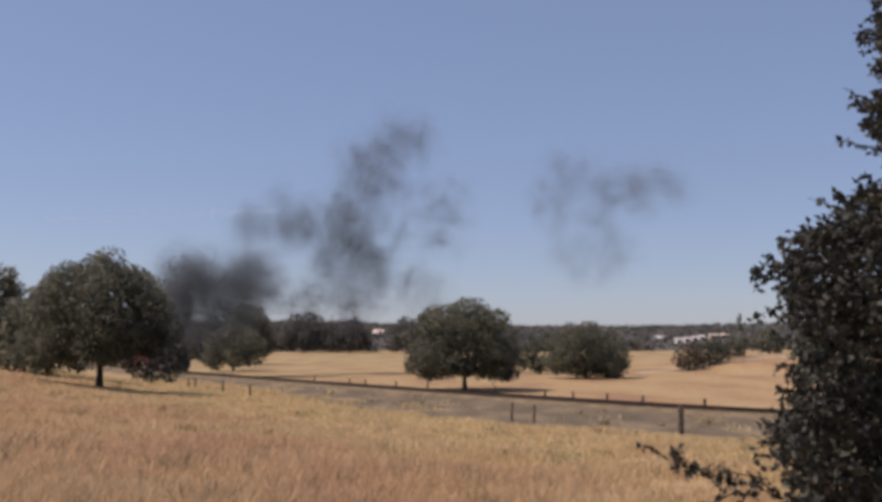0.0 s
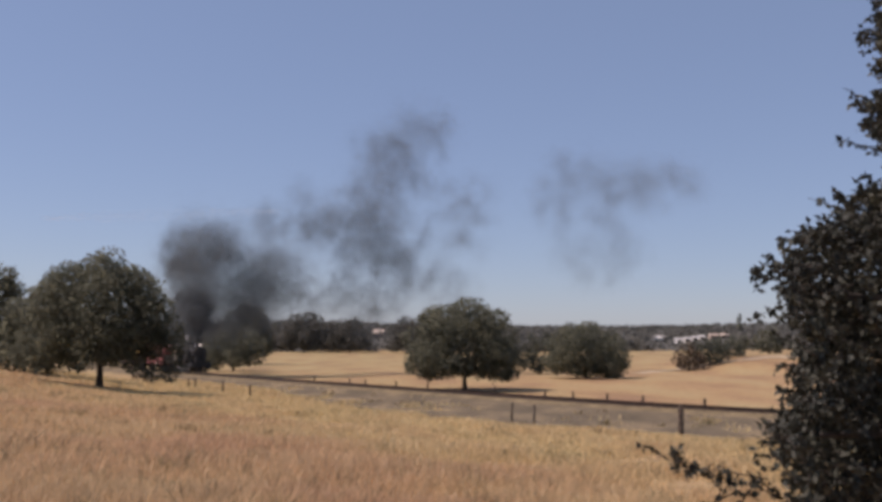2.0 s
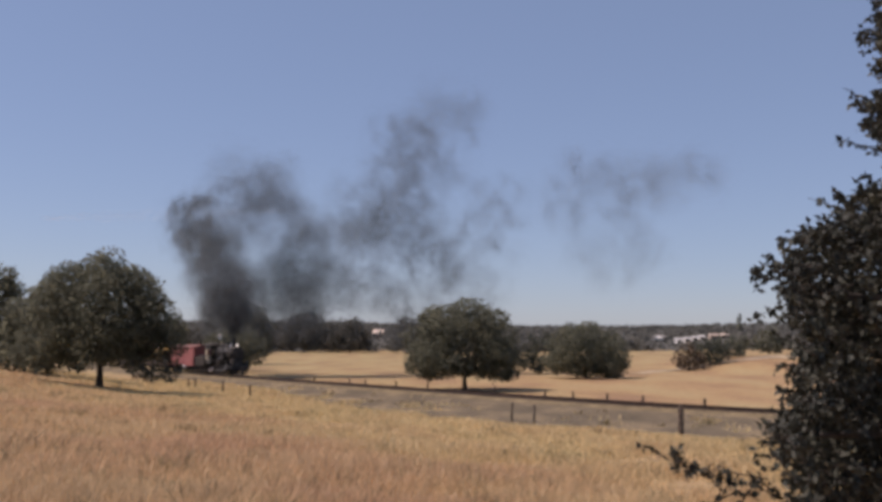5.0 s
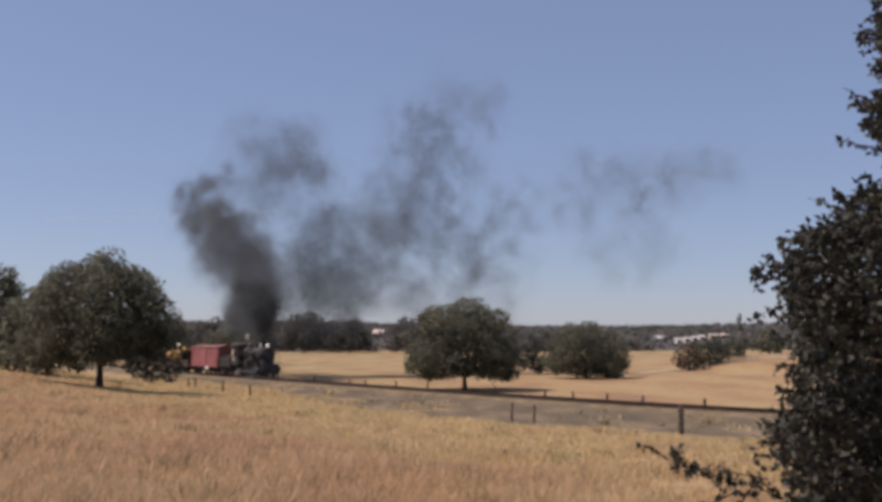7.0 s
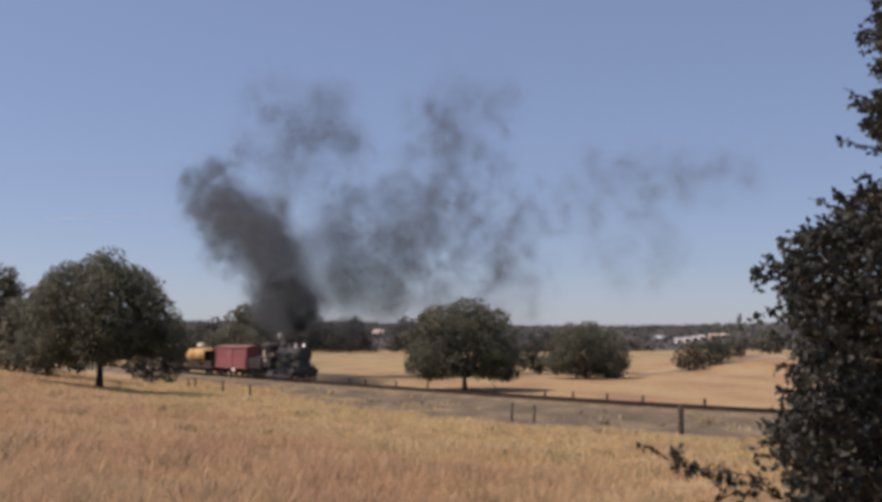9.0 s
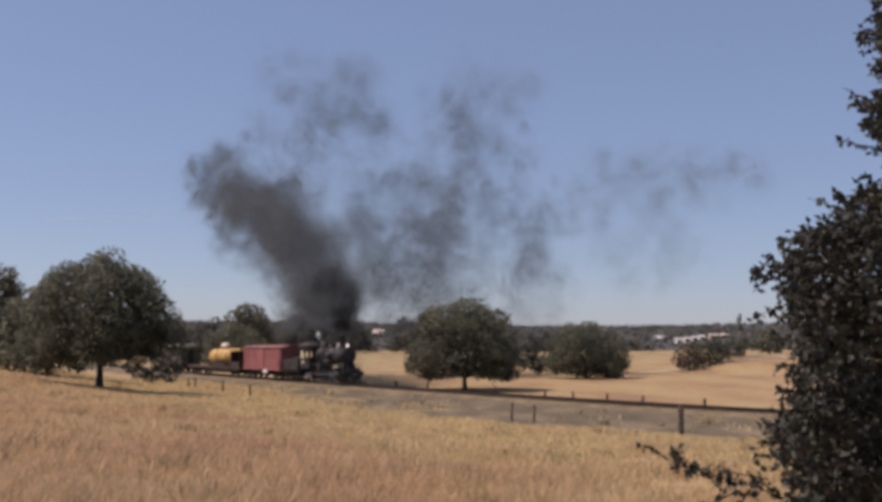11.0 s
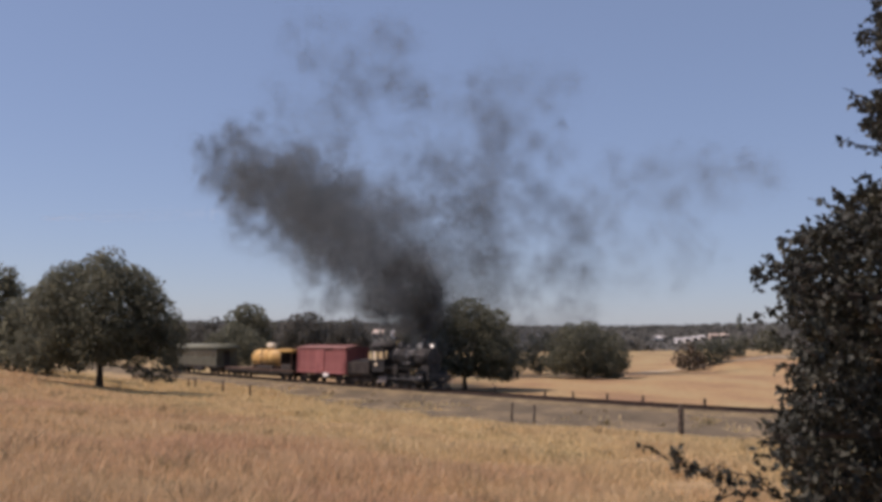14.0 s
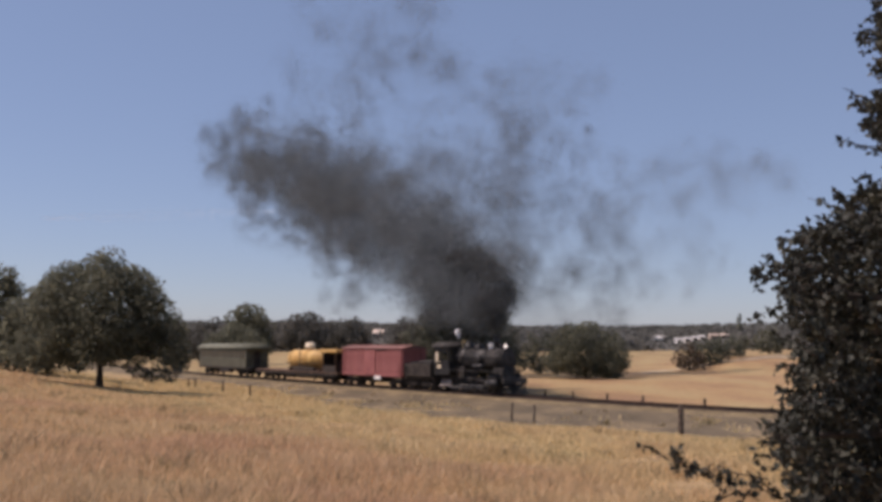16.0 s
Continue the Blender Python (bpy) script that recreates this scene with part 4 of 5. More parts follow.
def boxcar():
    e = tagged(new("boxcar"), "faded red wooden boxcar with sliding door", "boxcar")
    VEHICLES.append((e, 19.5))
    L = 10.8
    part("body", box(bmesh.new(), (0, 0, 2.32), (L, 2.62, 2.6), 0.02), M_RED, e)
    for s in (-1, 1):
        bm = bmesh.new()
        box(bm, (0, s * 1.335, 1.1), (L, 0.05, 0.2), 0.01)
        part("side_sill", bm, M_RED, e)
        bm = bmesh.new()
        box(bm, (0, s * 1.335, 3.52), (L, 0.05, 0.16), 0.01)
        part("fascia", bm, M_RED, e)
        n = 88
        for k in range(n):
            x = -L / 2 + L * (k + 0.5) / n
            if abs(x) > 0.95:
                ob = new("plank", SIDING)
                ob.parent = e
                ob.location = (x, s * 1.318, 2.3)
        bm = bmesh.new()
        box(bm, (0, s * 1.37, 2.3), (1.85, 0.06, 2.3), 0.015)
        for z in (1.4, 2.3, 3.2):
            box(bm, (0, s * 1.405, z), (1.8, 0.03, 0.1))
        door = part("sliding_door", bm, M_RED, e)
        bm = bmesh.new()
        box(bm, (0.9, s * 1.38, 3.5), (3.9, 0.06, 0.07))
        part("door_rail", bm, M_DARK, e)
        grab_ladder(e, s * 5.1, s * 1.36, 1.05, 3.5, material=M_RED)
        grab_ladder(e, -s * 5.1, s * 1.36, 1.05, 2.2, material=M_RED)
        for y in (s * 0.5, s * 1.05):
            bm = bmesh.new()
            for a, b in (((-4.6, 0.95), (-1.2, 0.55)), ((-1.2, 0.55), (1.2, 0.55)), ((1.2, 0.55), (4.6, 0.95))):
                rod(bm, (a[0], y, a[1]), (b[0], y, b[1]), 0.02, n=6)
            part("truss_rod", bm, M_DARK, e)
    for k in (-1, 1):
        bm = bmesh.new()
        for y in (-1.22, 1.22):
            box(bm, (k * 5.53, y, 2.3), (0.06, 0.12, 2.5), 0.01)
        for z in (1.7, 2.5, 3.2):
            box(bm, (k * 5.525, 0, z), (0.05, 2.4, 0.1))
        part("end_bracing", bm, M_RED, e)
        coupler(e, k * 5.5, k)
    part("roof", prism(bmesh.new(), [(1.42, 3.58), (1.42, 3.64), (0, 3.88), (-1.42, 3.64), (-1.42, 3.58)], -5.6, 5.6), M_REDROOF, e)
    bm = bmesh.new()
    for y in (-0.17, 0, 0.17):
        box(bm, (0, y, 3.95), (11.2, 0.14, 0.04))
    part("running_board", bm, M_REDROOF, e)
    bm = bmesh.new()
    rod(bm, (5.62, 0.6, 2.6), (5.62, 0.6, 4.1), 0.02, n=6)
    rod(bm, (5.62, 0.6, 4.1), (5.62, 0.6, 4.13), 0.24, n=16)
    part("brake_wheel", bm, M_DARK, e)
    part("underframe", box(bmesh.new(), (0, 0, 0.95), (10.4, 1.2, 0.2), 0.02), M_DARK, e)
    # plain dark block added to darken the bright gap under the boxcar
    part("underfloor_block", box(bmesh.new(), (-0.6, 0, 0.62), (3.6, 1.5, 0.4), 0.06), M_DARK, e)
    part("placard", box(bmesh.new(), (1.3, -1.37, 0.86), (1.1, 0.03, 0.34), 0.01), M_WHITE, e, "pale board under the side sill")
    truck(e, 3.9)
    truck(e, -3.9)


def plank_mesh():
    bm = box(bmesh.new(), (0, 0, 0), (0.112, 0.024, 2.42), 0.006)
    me = bpy.data.meshes.new("plank")
    bm.to_mesh(me)
    bm.free()
    me.materials.append(M_RED)
    return me


SIDING = plank_mesh()


def tank_car():
    e = tagged(new("tank_car"), "yellow tank on a long dark deck with a roofed end cabin", "tank car")
    VEHICLES.append((e, 36.1))
    bm = bmesh.new()
    rod(bm, (-2.2, 0, 2.37), (6.2, 0, 2.37), 1.0, n=30)
    tank = part("tank", bm, M_YELLOW, e, "weathered yellow cylindrical tank", True)
    bm = bmesh.new()
    for x, w in ((-2.2, -0.3), (6.2, 0.2)):
        rod(bm, (x, 0, 2.37), (x + w, 0, 2.37), 0.98, 0.7, n=30)
    part("tank_end", bm, M_YELLOW, e, "", True)
    bm = bmesh.new()
    for x in (-1.6, 0.3, 2.4, 4.0, 5.6):
        rod(bm, (x, 0, 2.37), (x + 0.07, 0, 2.37), 1.012, n=30)
    part("tank_bands", bm, M_BROWN, e)
    bm = bmesh.new()
    rod(bm, (1.4, 0, 3.3), (1.4, 0, 4.0), 0.55, n=22)
    ball(bm, (1.4, 0, 4.0), 0.55, (1, 1, 0.35))
    part("dome", bm, M_CREAM, e, "pale cream dome", True)
    bm = bmesh.new()
    box(bm, (0, 0, 1.05), (20.4, 2.7, 0.16), 0.02)
    part("deck", bm, M_BROWN, e)
    bm = bmesh.new()
    for y in (-1.25, 1.25):
        box(bm, (0, y, 0.86), (20.2, 0.12, 0.28), 0.02)
    box(bm, (0, 0, 0.8), (19, 0.6, 0.3))
    part("side_sill", bm, M_DARK, e)
    part("air_reservoir", rod(bmesh.new(), (-3.2, -0.7, 0.6), (-0.8, -0.7, 0.6), 0.28, n=16), M_DARK, e)
    # plain dark block added to darken the bright gap under the deck
    part("underfloor_fill", box(bmesh.new(), (2.6, 0, 0.58), (5.0, 2.0, 0.42), 0.06), M_DARK, e)
    for x in (-1.5, 2.0, 5.4):
        bm = box(bmesh.new(), (x, 0, 1.3), (0.4, 2.3, 0.4), 0.03)
        part("saddle", bm, M_BROWN, e)
    for s in (-1, 1):
        bm = bmesh.new()
        rod(bm, (-2.2, s * 1.2, 1.95), (6.0, s * 1.2, 1.95), 0.025, n=6)
        for x in (-2, 1, 3, 5.5):
            rod(bm, (x, s * 1.12, 1.95), (x, s * 1.2, 1.95), 0.02, n=5)
        part("handrail", bm, M_DARK, e)
        # added dark box on each side stands in for shade below the tank
        bm = box(bmesh.new(), (2.2, s * 1.12, 1.36), (5.0, 0.36, 0.44), 0.04)
        part("tank_shade_box", bm, M_DARK, e, "long dark box standing in for the shade under the tank")
        grab_ladder(e, 1.4, s * 1.2, 1.1, 3.4)
    # end cabin with open sides and a yellow roof; dark wall colour carries its shade
    for x in (6.9, 9.7):
        for y in (-1.25, 1.25):
            part("cabin_post", box(bmesh.new(), (x, y, 2.12), (0.12, 0.12, 2.0), 0.01), M_BROWN, e)
    for c, size in (((6.9, 0, 2.12), (0.05, 2.38, 2.0)), ((8.3, 1.24, 2.12), (2.68, 0.05, 2.0)), ((8.3, -1.26, 1.45), (2.68, 0.05, 0.7)), ((9.72, 0, 1.6), (0.05, 2.38, 1.0))):
        part("cabin_wall", box(bmesh.new(), c, size, 0.008), M_DARK, e, "boarded cabin wall, shade put into its dark colour")
    part("cabin_roof", box(bmesh.new(), (8.2, 0, 3.28), (3.6, 2.75, 0.34), 0.05), M_YELLOW, e)
    for k in (-1, 1):
        coupler(e, k * 10.2, k)
    truck(e, 7.4)
    truck(e, -7.4)


def coach():
    e = tagged(new("passenger_coach"), "dark green passenger coach with rounded grey-green roof", "railway coach")
    VEHICLES.append((e, 57.6))
    L = 16.8
    for s in (-1, 1):
        bm = bmesh.new()
        box(bm, (0, s * 1.40, 1.72), (L, 0.08, 1.15))
        box(bm, (0, s * 1.40, 3.27), (L, 0.08, 0.22))
        n = 13
        for k in range(n + 1):
            box(bm, (-L / 2 + 0.15 + (L - 0.3) * k / n, s * 1.40, 2.73), (0.36, 0.08, 0.88))
        wall = part("side_wall", bm, M_GREEN, e)
        for k in range(n):
            x = -L / 2 + 0.15 + (L - 0.3) * (k + 0.5) / n
            win = part("window", box(bmesh.new(), (x, s * 1.39, 2.73), (1.0, 0.02, 0.88)), M_GLASS, e)
            part("sash_bar", box(bmesh.new(), (x, s * 1.41, 2.74), (1.0, 0.03, 0.05)), M_GREEN, win)
        part("belt_rail", box(bmesh.new(), (0, s * 1.455, 2.26), (L, 0.03, 0.08), 0.008), M_ROOF, e)
        for k in (-1, 1):
            for i in range(3):
                part("step", box(bmesh.new(), (k * 8.8, s * 1.25, 0.45 + 0.3 * i), (0.7, 0.5 - 0.1 * i, 0.05)), M_DARK, e)
    for k in (-1, 1):
        bm = bmesh.new()
        for y in (-0.93, 0.93):
            box(bm, (k * 8.37, y, 2.25), (0.08, 1.0, 2.2))
        box(bm, (k * 8.37, 0, 3.25), (0.08, 0.86, 0.25))
        part("end_wall", bm, M_GREEN, e)
        part("end_door", box(bmesh.new(), (k * 8.3, 0, 2.1), (0.05, 0.84, 2.0)), M_DARK, e, "dark recessed end door")
        bm = bmesh.new()
        box(bm, (k * 8.85, 0, 1.1), (0.95, 2.6, 0.12))
        part("platform", bm, M_DARK, e)
        bm = bmesh.new()
        for y in (-1.2, -0.45, 0.45, 1.2):
            rod(bm, (k * 9.25, y, 1.1), (k * 9.25, y, 2.1), 0.03, n=6)
        rod(bm, (k * 9.25, -1.2, 2.1), (k * 9.25, 1.2, 2.1), 0.03, n=6)
        part("railing", bm, M_DARK, e)
        coupler(e, k * 9.2, k)
    part("floor", box(bmesh.new(), (0, 0, 1.2), (L, 2.8, 0.14)), M_DARK, e)
    part("roof", prism(bmesh.new(), arch(1.56, 3.38, 4.08, 14), -9.2, 9.2), M_ROOF, e, "", True)
    bm = bmesh.new()
    for x in (-5, -2.5, 0, 2.5, 5):
        rod(bm, (x, 0.5, 3.95), (x, 0.5, 4.2), 0.1, n=10)
    part("roof_vents", bm, M_ROOF, e)
    part("underframe", box(bmesh.new(), (0, 0, 0.95), (L, 1.0, 0.3)), M_DARK, e)
    # boxes and sills added deep and dark to close the gap underneath
    for s in (-1, 1):
        part("battery_box", box(bmesh.new(), (0.9, s * 1.1, 0.74), (3.4, 0.5, 0.62), 0.03), M_DARK, e)
        part("side_sill", box(bmesh.new(), (0, s * 1.36, 1.06), (L, 0.1, 0.26), 0.02), M_DARK, e)
    truck(e, 6.2, 2.1)
    truck(e, -6.2, 2.1)


locomotive()
tender()
boxcar()
tank_car()
coach()


# ---- smoke, in rigid soft puffs that drift ----
def flecks(g, n, size, grain, lobes=9, wisp=0.3, firm=0.5):
    """A billow of soot flakes: a soft heart with rounded lobes crowding round it and faint hollows between them. firm: the lobes' share."""
    m = n * 5
    c = g.normal(size=(lobes, 3))
    c *= (g.uniform(0.15, 0.62, lobes) / np.linalg.norm(c, axis=1))[:, None]
    r = g.uniform(0.34, 0.58, lobes)
    k = g.choice(lobes, m, p=r ** 2.5 / (r ** 2.5).sum())
    d = g.normal(size=(m, 3))
    d /= np.linalg.norm(d, axis=1)[:, None]
    p = np.where((g.random(m) < firm)[:, None], c[k] + d * (r[k] * g.random(m) ** 0.45)[:, None], np.clip(g.normal(0, 0.45, size=(m, 3)), -1.2, 1.2))
    swirl = np.zeros(m)
    for octave, amp in ((2.4, 1.0), (4.2, 0.7), (7.0, 0.35)):
        for i in range(5):
            q = g.normal(0, octave, 3)
            swirl += amp * np.sin(p @ q + g.uniform(0, 6.28) + 0.9 * np.sin(p @ q[::-1]))
    p = p[swirl > g.normal(wisp, 1.5, m)][:n]
    n = len(p)
    pos = p * np.array(size)
    a = g.normal(size=(n, 3))
    a /= np.linalg.norm(a, axis=1)[:, None]
    b = np.cross(a, g.normal(size=(n, 3)))
    b /= np.linalg.norm(b, axis=1)[:, None]
    v = np.stack([pos + a * grain, pos + (b * 0.866 - a * 0.5) * grain, pos - (b * 0.866 + a * 0.5) * grain], 1)
    return v.reshape(-1, 3), np.arange(n * 3).reshape(-1, 3)


def puff_meshes(count, n, size, grain, seed, material, lobes=9, wisp=0.3, firm=0.5):
    g = np.random.default_rng(seed)
    return [np_mesh("smoke_puff", *flecks(g, n, size, grain, lobes, wisp, firm), material) for k in range(count)]


SMOKE = []


def drifting_cloud(label, lobes, seed, thick):
    """Smoke from before: each lobe follows its course while its puffs draw slowly apart."""
    e = tagged(new("smoke_cloud"), label, "smoke", "smoke over the track", "stuff")
    g = random.Random(seed)
    big = puff_meshes(10, thick, (4.7, 3.8, 4.2), 0.040, seed, M_SMOKE, 10, 0.9, 0.6)
    for course, wide, tall, count in lobes:
        for k in range(int(count * 1.6)):
            ob = new("smoke_puff", g.choice(big))
            ob.parent = e
            way, out = g.uniform(0, 6.283), 0.95 * g.random() ** 0.55
            a = Vector((math.cos(way) * out * wide, g.gauss(0, 0.4) * 4, math.sin(way) * out * tall))
            r0 = [g.uniform(0, 360) for i in range(3)]
            spin = g.uniform(-3, 3)
            rows = []
            for t, x, y, z, grow in course:
                c = Vector((x, y, z)) + a * grow
                rows.append((t, pose(*c, r0[0], r0[1] + spin * t, r0[2])))
            SMOKE.append((ob, rows))


drifting_cloud("dark smoke thinning as it rises over the oaks", [
    ([(0, -35.78, 135, 12.88, 0.6), (1.5, -33.86, 135, 15.68, 0.78), (3.5, -29.57, 135, 20.5, 1.02), (7, -23.7, 135, 29.03, 1.43), (9, -20.14, 135, 33.54, 1.67), (12.5, -14.93, 135, 38.07, 2.08), (16, -9.7, 135, 44.72, 2.5)], 5.3, 5.3, 40),
    ([(0, -27.61, 138, 12.67, 0.75), (1.5, -25.17, 138, 12.67, 0.91), (3.5, -21.11, 138, 13.89, 1.13), (7, -14.62, 138, 17.17, 1.52), (9, -10.96, 138, 18.81, 1.73), (12.5, -2.79, 138, 21.28, 2.12), (16, 2.13, 138, 21.28, 2.5)], 5.7, 5.2, 44),
    ([(0, -36.33, 136, 8.14, 0.9), (1.5, -34.73, 136, 8.14, 0.97), (3.5, -28.33, 136, 8.54, 1.07), (7, -17.55, 136, 10.54, 1.25), (9, -11.94, 136, 10.54, 1.35), (12.5, -2.33, 136, 11.74, 1.52), (16, 5.3, 136, 13.75, 1.7)], 5.0, 4.0, 25),
    ([(0, -31.8, 137, 10.0, 0.8), (1.5, -29.8, 137, 10.2, 0.9), (3.5, -25.0, 137, 11.0, 1.05), (7, -17.0, 137, 13.0, 1.35), (9, -12.5, 137, 14.5, 1.5), (12.5, -4.0, 137, 16.5, 1.8), (16, 3.0, 137, 18.0, 2.1)], 5.0, 4.5, 26),
], 41, 1650)
drifting_cloud("grey smoke column drifting over the far trees", [
    ([(0, -12.75, 150, 13.42, 1.0), (3.5, -6.11, 150, 12.98, 1.26), (7, 0.53, 150, 13.86, 1.53), (9, 4.51, 150, 13.42, 1.68), (12.5, 12.93, 150, 13.86, 1.94), (16, 22.23, 150, 13.86, 2.2)], 6.2, 7.1, 36),
    ([(0, -15.3, 150, 20.55, 1.0), (3.5, -8.82, 150, 23.68, 1.24), (7, -4.38, 150, 26.83, 1.48), (9, -1.25, 150, 25.93, 1.62), (12.5, 4.56, 150, 29.09, 1.86), (16, 10.39, 150, 30.9, 2.1)], 5.8, 6.9, 29),
    ([(0, -11.54, 150, 30.0, 1.0), (3.5, -6.63, 150, 31.81, 1.26), (7, -2.15, 150, 34.08, 1.53), (9, 1.44, 150, 34.54, 1.68), (12.5, 6.83, 150, 36.36, 1.94), (16, 12.23, 150, 37.28, 2.2)], 5.3, 5.7, 24),
    ([(0, -5.75, 150, 35.27, 1.0), (3.5, -0.81, 150, 37.28, 1.26), (7, 4.14, 150, 40.02, 1.53), (9, 5.94, 150, 40.02, 1.68), (12.5, 11.36, 150, 41.86, 1.94), (16, 18.11, 150, 40.94, 2.2)], 5.3, 4.2, 16),
    ([(0, -25.31, 150, 23.5, 1.0), (3.5, -19.07, 150, 23.68, 1.2), (7, -11.04, 150, 22.79, 1.39), (9, -7.48, 150, 22.79, 1.51), (12.5, -1.7, 150, 25.48, 1.7), (16, 5.01, 150, 30.0, 1.9)], 6.6, 4.2, 25),
    ([(0, -12.09, 152, 22.13, 0.9), (3.5, -6.22, 152, 21.22, 1.03), (7, 0.54, 152, 23.04, 1.16), (9, 4.15, 152, 23.04, 1.24), (12.5, 10.47, 152, 23.04, 1.37), (16, 15.88, 152, 23.04, 1.5)], 7.2, 7.6, 19),
    ([(0, 0.55, 155, 24.8, 1.0), (3.5, 7.0, 155, 24.8, 1.11), (7, 12.52, 155, 23.88, 1.22), (9, 15.28, 155, 23.41, 1.28), (12.5, 18.96, 155, 23.41, 1.39), (16, 22.61, 155, 21.1, 1.5)], 5.5, 7.0, 12),
    ([(0, -3.56, 155, 12.36, 1.0), (3.5, 2.83, 155, 13.28, 1.11), (7, 7.86, 155, 13.28, 1.22), (9, 11.52, 155, 12.82, 1.28), (12.5, 17.46, 155, 12.82, 1.39), (16, 24.77, 155, 12.36, 1.5)], 3.7, 4.1, 10),
    ([(0, -21.6, 149, 11.0, 0.9), (3.5, -14.5, 149, 11.8, 1.1), (7, -8.0, 149, 12.6, 1.3), (9, -4.5, 149, 13.0, 1.4), (12.5, 2.0, 149, 13.6, 1.6), (16, 8.0, 149, 14.2, 1.8)], 3.6, 2.8, 11),
], 42, 1400)
drifting_cloud("thin old smoke drifting away over the fields", [
    ([(0, 22.21, 165, 30.11, 1.0), (3.5, 23.69, 165, 30.11, 1.11), (7, 27.12, 165, 29.81, 1.22), (9, 28.59, 165, 29.81, 1.28), (12.5, 31.53, 165, 29.12, 1.39), (16, 33.47, 165, 28.13, 1.5)], 8.2, 5.8, 18),
    ([(0, 32.06, 165, 31.1, 1.0), (3.5, 33.55, 165, 32.1, 1.13), (7, 37.5, 165, 32.6, 1.26), (9, 39.48, 165, 33.1, 1.34), (12.5, 42.43, 165, 33.1, 1.47), (16, 45.89, 165, 33.59, 1.6)], 8.2, 4.2, 18),
    ([(0, 38.93, 165, 30.61, 1.0), (3.5, 42.9, 165, 32.1, 1.09), (7, 47.37, 165, 33.59, 1.18), (9, 50.79, 165, 32.6, 1.22), (12.5, 52.75, 165, 32.6, 1.31), (16, 56.67, 165, 32.1, 1.4)], 5.8, 4.1, 8),
    ([(0, 25.53, 165, 21.71, 1.0), (3.5, 27.97, 165, 21.71, 1.11), (7, 31.9, 165, 22.69, 1.22), (9, 33.35, 165, 21.71, 1.28), (12.5, 35.82, 165, 22.69, 1.39), (16, 38.73, 165, 21.71, 1.5)], 8.3, 7.3, 17),
], 43, 1150)


def cirrus(a, b, thick, count, seed):
    """A faint streak of high ice cloud: a long thin drift of pale flakes far behind the ridge."""
    g = np.random.default_rng(seed)
    f = g.random(count)
    a, b = np.array(a), np.array(b)
    pos = a + (b - a) * f[:, None] + g.normal(0, 1, (count, 3)) * np.array([8.0, 30.0, thick]) * (0.4 + np.sin(np.pi * f))[:, None]
    u = g.normal(size=(count, 3))
    u /= np.linalg.norm(u, axis=1)[:, None]
    w = np.cross(u, g.normal(size=(count, 3)))
    w /= np.linalg.norm(w, axis=1)[:, None]
    v = np.stack([pos + u * 0.6, pos + w * 0.55 - u * 0.3, pos - w * 0.55 - u * 0.3], 1).reshape(-1, 3)
    tagged(new("cirrus_streak", np_mesh("cirrus_streak", v, np.arange(count * 3).reshape(-1, 3), M_STEAM)), "faint thin streak of high white cloud", "cloud", kind="stuff")


cirrus((-840, 2000, 268), (-340, 2000, 284), 3.4, 1900, 3)


def train_q(t):
    """How far the front coupler has come along the track."""
    return -60.57 + 4.731 * t + 0.013 * t * t


HEADING = math.degrees(math.atan2(TRACK_DIR.y, TRACK_DIR.x))


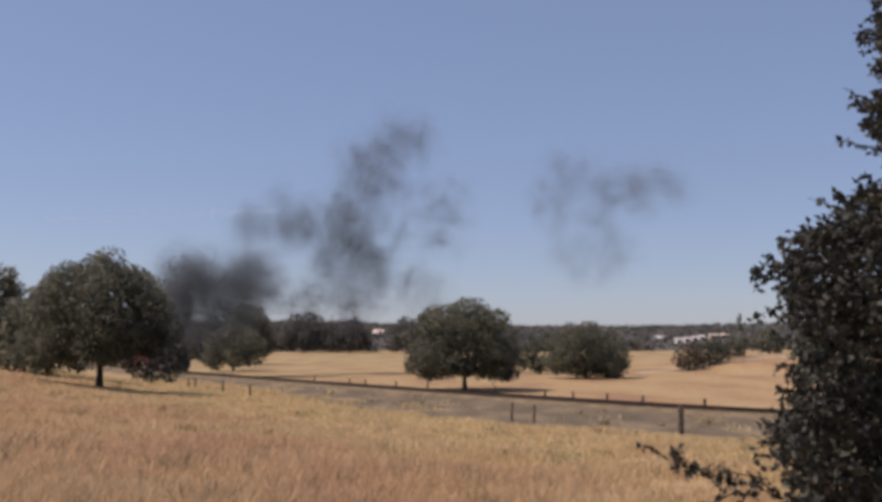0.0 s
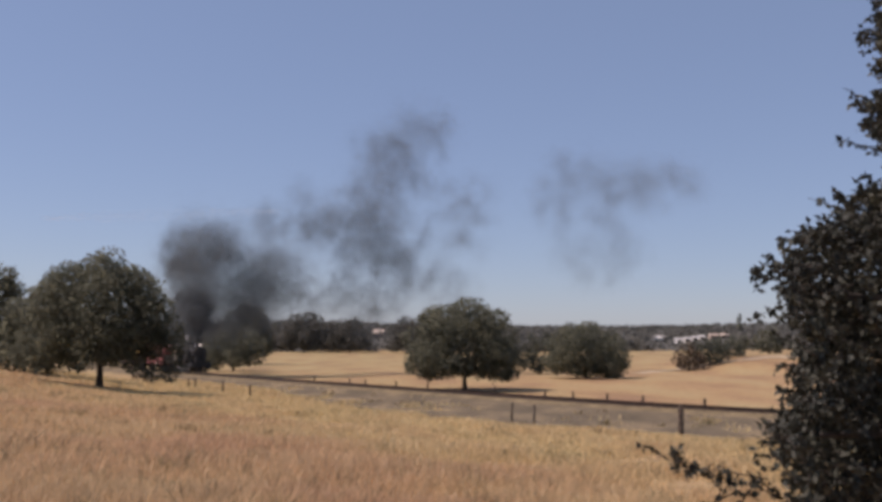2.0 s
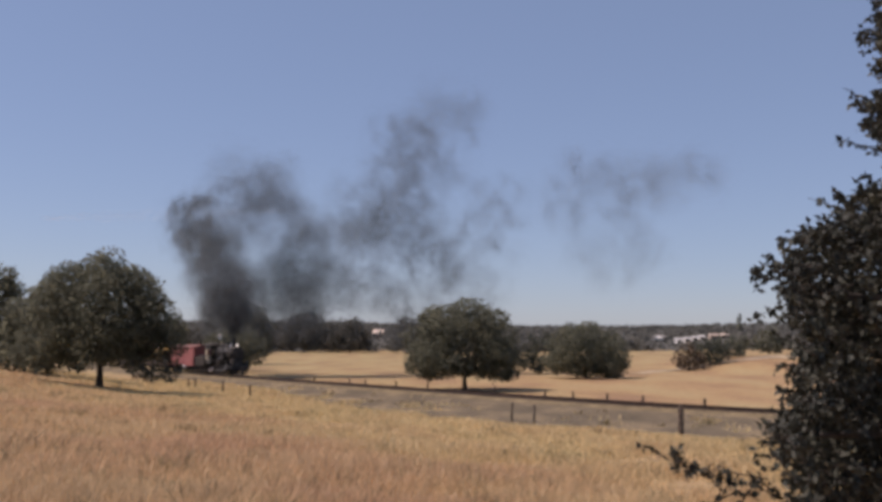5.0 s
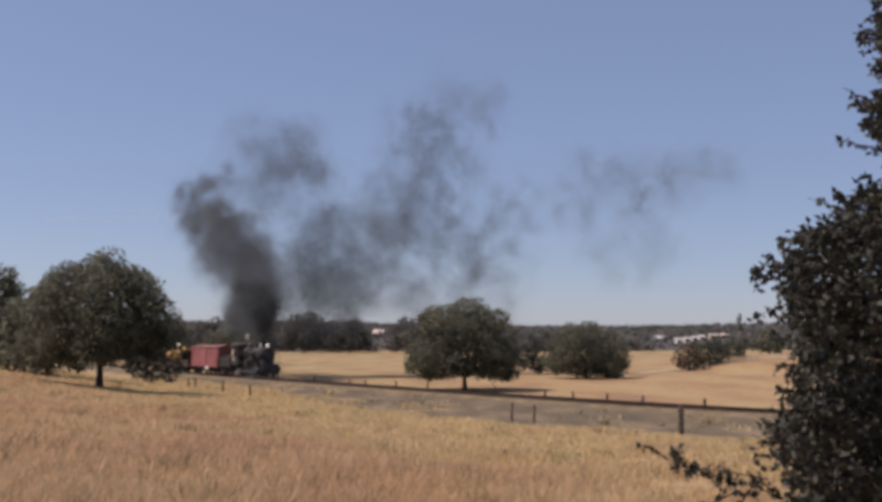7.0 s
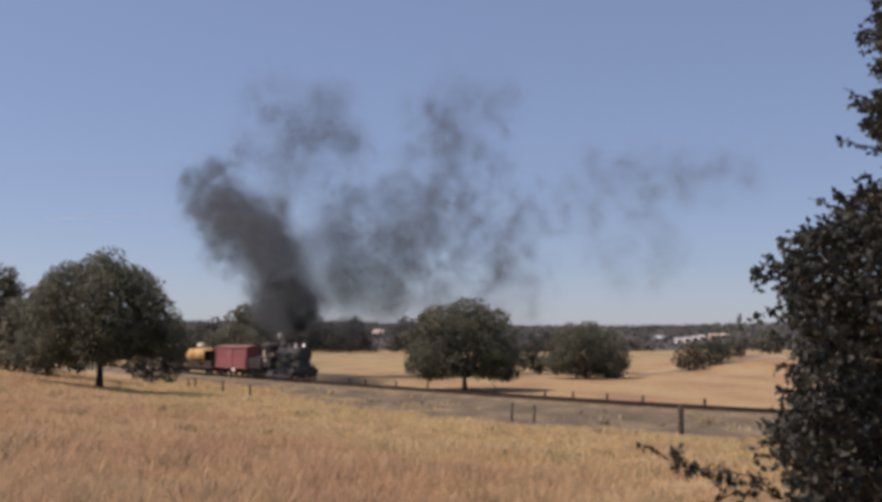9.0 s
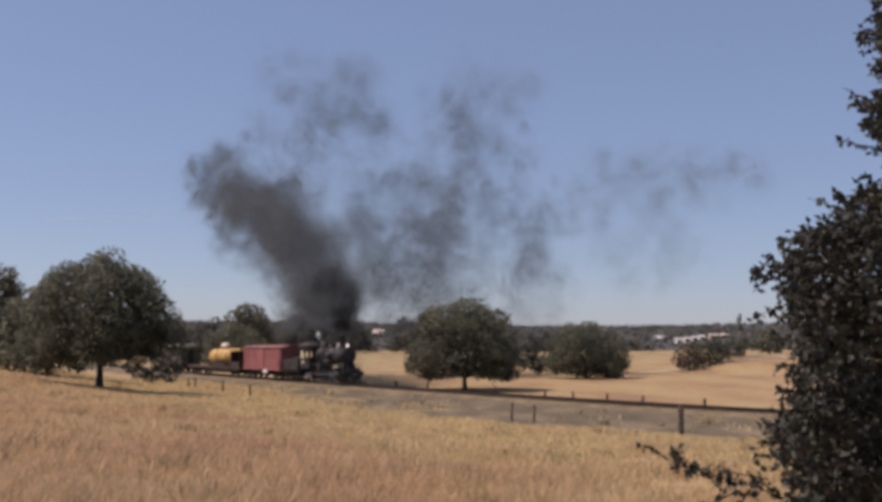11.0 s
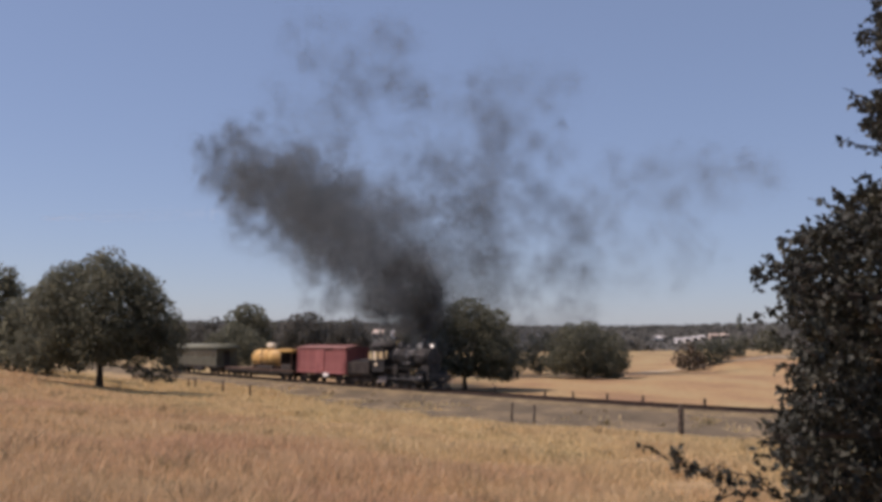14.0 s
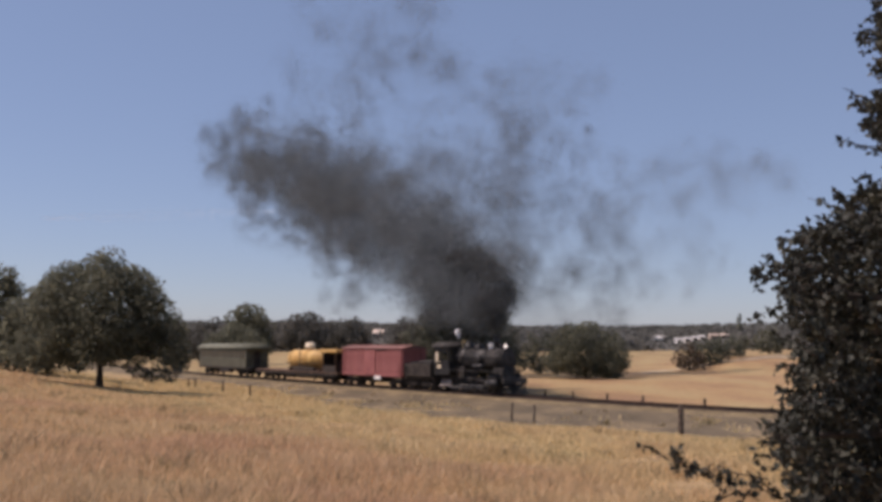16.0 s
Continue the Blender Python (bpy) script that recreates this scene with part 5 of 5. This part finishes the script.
def fresh_plume(count, start, size, label, seed):
    """Smoke from the stack: each billow keeps below the track bed till its time comes; then it is blown out, shoots up, slows and drifts."""
    e = tagged(new("smoke_plume"), label, "smoke", "smoke over the track", "stuff")
    g = random.Random(seed)
    made = (puff_meshes(8, 4400, (3.1, 2.7, 2.9), 0.0328, seed, M_SMOKE, 9, 0.3, 0.75), puff_meshes(8, 5600, (4.8, 4.2, 4.6), 0.0335, seed, M_SMOKE, 9, 0.6, 0.7))[size - 1]
    base = (2.6, 4.4)[size - 1]
    for k in range(count):
        te = start + (16.0 - start) * ((k + g.random()) / count) ** 0.85
        ob = new("smoke_puff", g.choice(made))
        ob.parent = e
        low = 0.03 + 0.60 * smooth(2.5, 0.3, te)
        lift = low + (1.04 - low) * g.random() ** 0.85
        off = Vector((max(-1.2, min(1.5, g.gauss(0, 1))), g.gauss(0, 0.8), max(-1.3, min(1.3, g.gauss(0, 0.8)))))
        turn = [g.uniform(-70, 70) for i in range(3)]

        def waiting(t):
            return pose(*along(train_q(t) - 2.6, 0, -7.0), 0, 0, HEADING)

        def where(age):
            top = 14.2 * (1 - math.exp(-age / 2.3)) + 0.95 * age - base
            rise = base + lift * 0.5 * (top + math.sqrt(top * top + 3.0)) + 0.55 * age * (1 - lift)
            back = 0.2 + 0.9 * (1 - math.exp(-age / 0.8))
            spread = 0.2 + 2.0 * (1 - math.exp(-age / 2.0)) + 0.10 * age
            drift = (0.55 + 0.8 * (1 - lift)) * age + 0.5 * (1 - math.exp(-age))
            c = along(train_q(te) - 2.0 - back, 0, 4.9) + Vector((drift, 0, rise)) + off * spread
            f = min(1.0, age / 2.5)
            return pose(*c, turn[0] * f, turn[1] * f, HEADING + turn[2] * f)

        rows, t = [], 0.0
        while t < te - 0.25 and t < 16.0:
            rows.append((t, waiting(t)))
            t += 2.0
        if te > 0.1:
            rows.append((te - 0.07, waiting(te - 0.07)))
        if te < 0:
            rows.append((0.0, where(-te)))
        for a in (0.0, 0.25, 0.6, 1.1, 1.8, 2.8, 4.2, 6.0, 8.5, 11.5, 15.0):
            if 0.15 < te + a < 15.85:
                rows.append((te + a, where(a)))
        rows.append((16.0, where(max(0.0, 16.0 - te))))
        SMOKE.append((ob, rows))


def stack_column(count, seed):
    """The black jet over the stack: puffs that ride with the engine, turning and swaying as they boil."""
    e = tagged(new("smoke_jet"), "black coal smoke shooting from the locomotive's stack", "smoke", "smoke over the track", "stuff")
    g = random.Random(seed)
    small = puff_meshes(5, 1500, (0.9, 0.8, 1.1), 0.036, seed, M_SOOTJET, 8, 0.0, 0.6)
    wide = puff_meshes(6, 4200, (1.9, 1.7, 1.9), 0.036, seed + 1, M_SOOTJET, 9, 0.1, 0.6)
    for k in range(count):
        f = (k + 0.5) / count
        ob = new("smoke_puff", g.choice(small if f < 0.3 else wide))
        ob.parent = e
        h, back = 0.7 + 5.6 * f, 2.1 - 0.5 * math.sin(f * 3.0) + 2.2 * f * f + g.uniform(-0.4, 1.6) * f
        sway, pace, turn, side = g.uniform(0, 6.28), g.uniform(0.9, 1.6), g.uniform(-28, 28), g.gauss(0, 0.7) * f
        rows = []
        for i in range(33):
            t = i * 0.5
            c = along(train_q(t) - back + 0.25 * f * math.sin(pace * t + sway), side, 4.8 + h + 0.35 * f * math.sin(1.3 * pace * t + 2 * sway))
            rows.append((t, pose(*c, 20 * math.sin(pace * t), turn * t * 0.5, HEADING + turn * t)))
        SMOKE.append((ob, rows))
    trail = puff_meshes(6, 4200, (3.0, 2.5, 2.3), 0.036, seed + 2, M_SMOKE, 9, 0.2, 0.7)
    for k in range(22):
        ob = new("smoke_puff", g.choice(trail))
        ob.parent = e
        back, h, sway, turn = 2.6 + 0.5 * k, 2.0 + g.uniform(0, 2.4), g.uniform(0, 6.28), g.uniform(-20, 20)
        rows = []
        for i in range(33):
            t = i * 0.5
            c = along(train_q(t) - back + 0.9 * math.sin(0.8 * t + sway), g.uniform(-0.1, 0.1), 4.9 + h + 0.6 * math.sin(1.1 * t + 2 * sway))
            rows.append((t, pose(*c, 15 * math.sin(0.9 * t + sway), turn * t * 0.4, HEADING + turn * t)))
        SMOKE.append((ob, rows))


fresh_plume(250, -1.9, 1, "dense dark grey-brown coal smoke billowing over the train", 31)
fresh_plume(105, -1.2, 2, "wide dark billows of coal smoke spreading behind the locomotive", 33)
stack_column(26, 32)


# ---- what moves ----
def motions():
    times = [0.5 * i for i in range(33)]
    for e, back in VEHICLES:
        walk(e, [(t, pose(*along(train_q(t) - back), 0, 0, heading(train_q(t) - back))) for t in times])
    fine = [0.1 * i for i in range(161)]
    for ob, x, r in ROLLING:
        walk(ob, [(t, pose(x, 0, r, 0, math.degrees((train_q(t) - train_q(0)) / r), 0)) for t in fine])
    for ob, s in SWINGING:
        rows = []
        for t in fine:
            a = (train_q(t) - train_q(0)) / 0.61
            dz = 0.28 * math.cos(a) * (1.0 if ob.name.startswith("side") else 0.5)
            rows.append((t, pose(0.28 * math.sin(a), 0, dz)))
        walk(ob, rows)
    for ob, rows in SMOKE:
        walk(ob, rows)


motions()
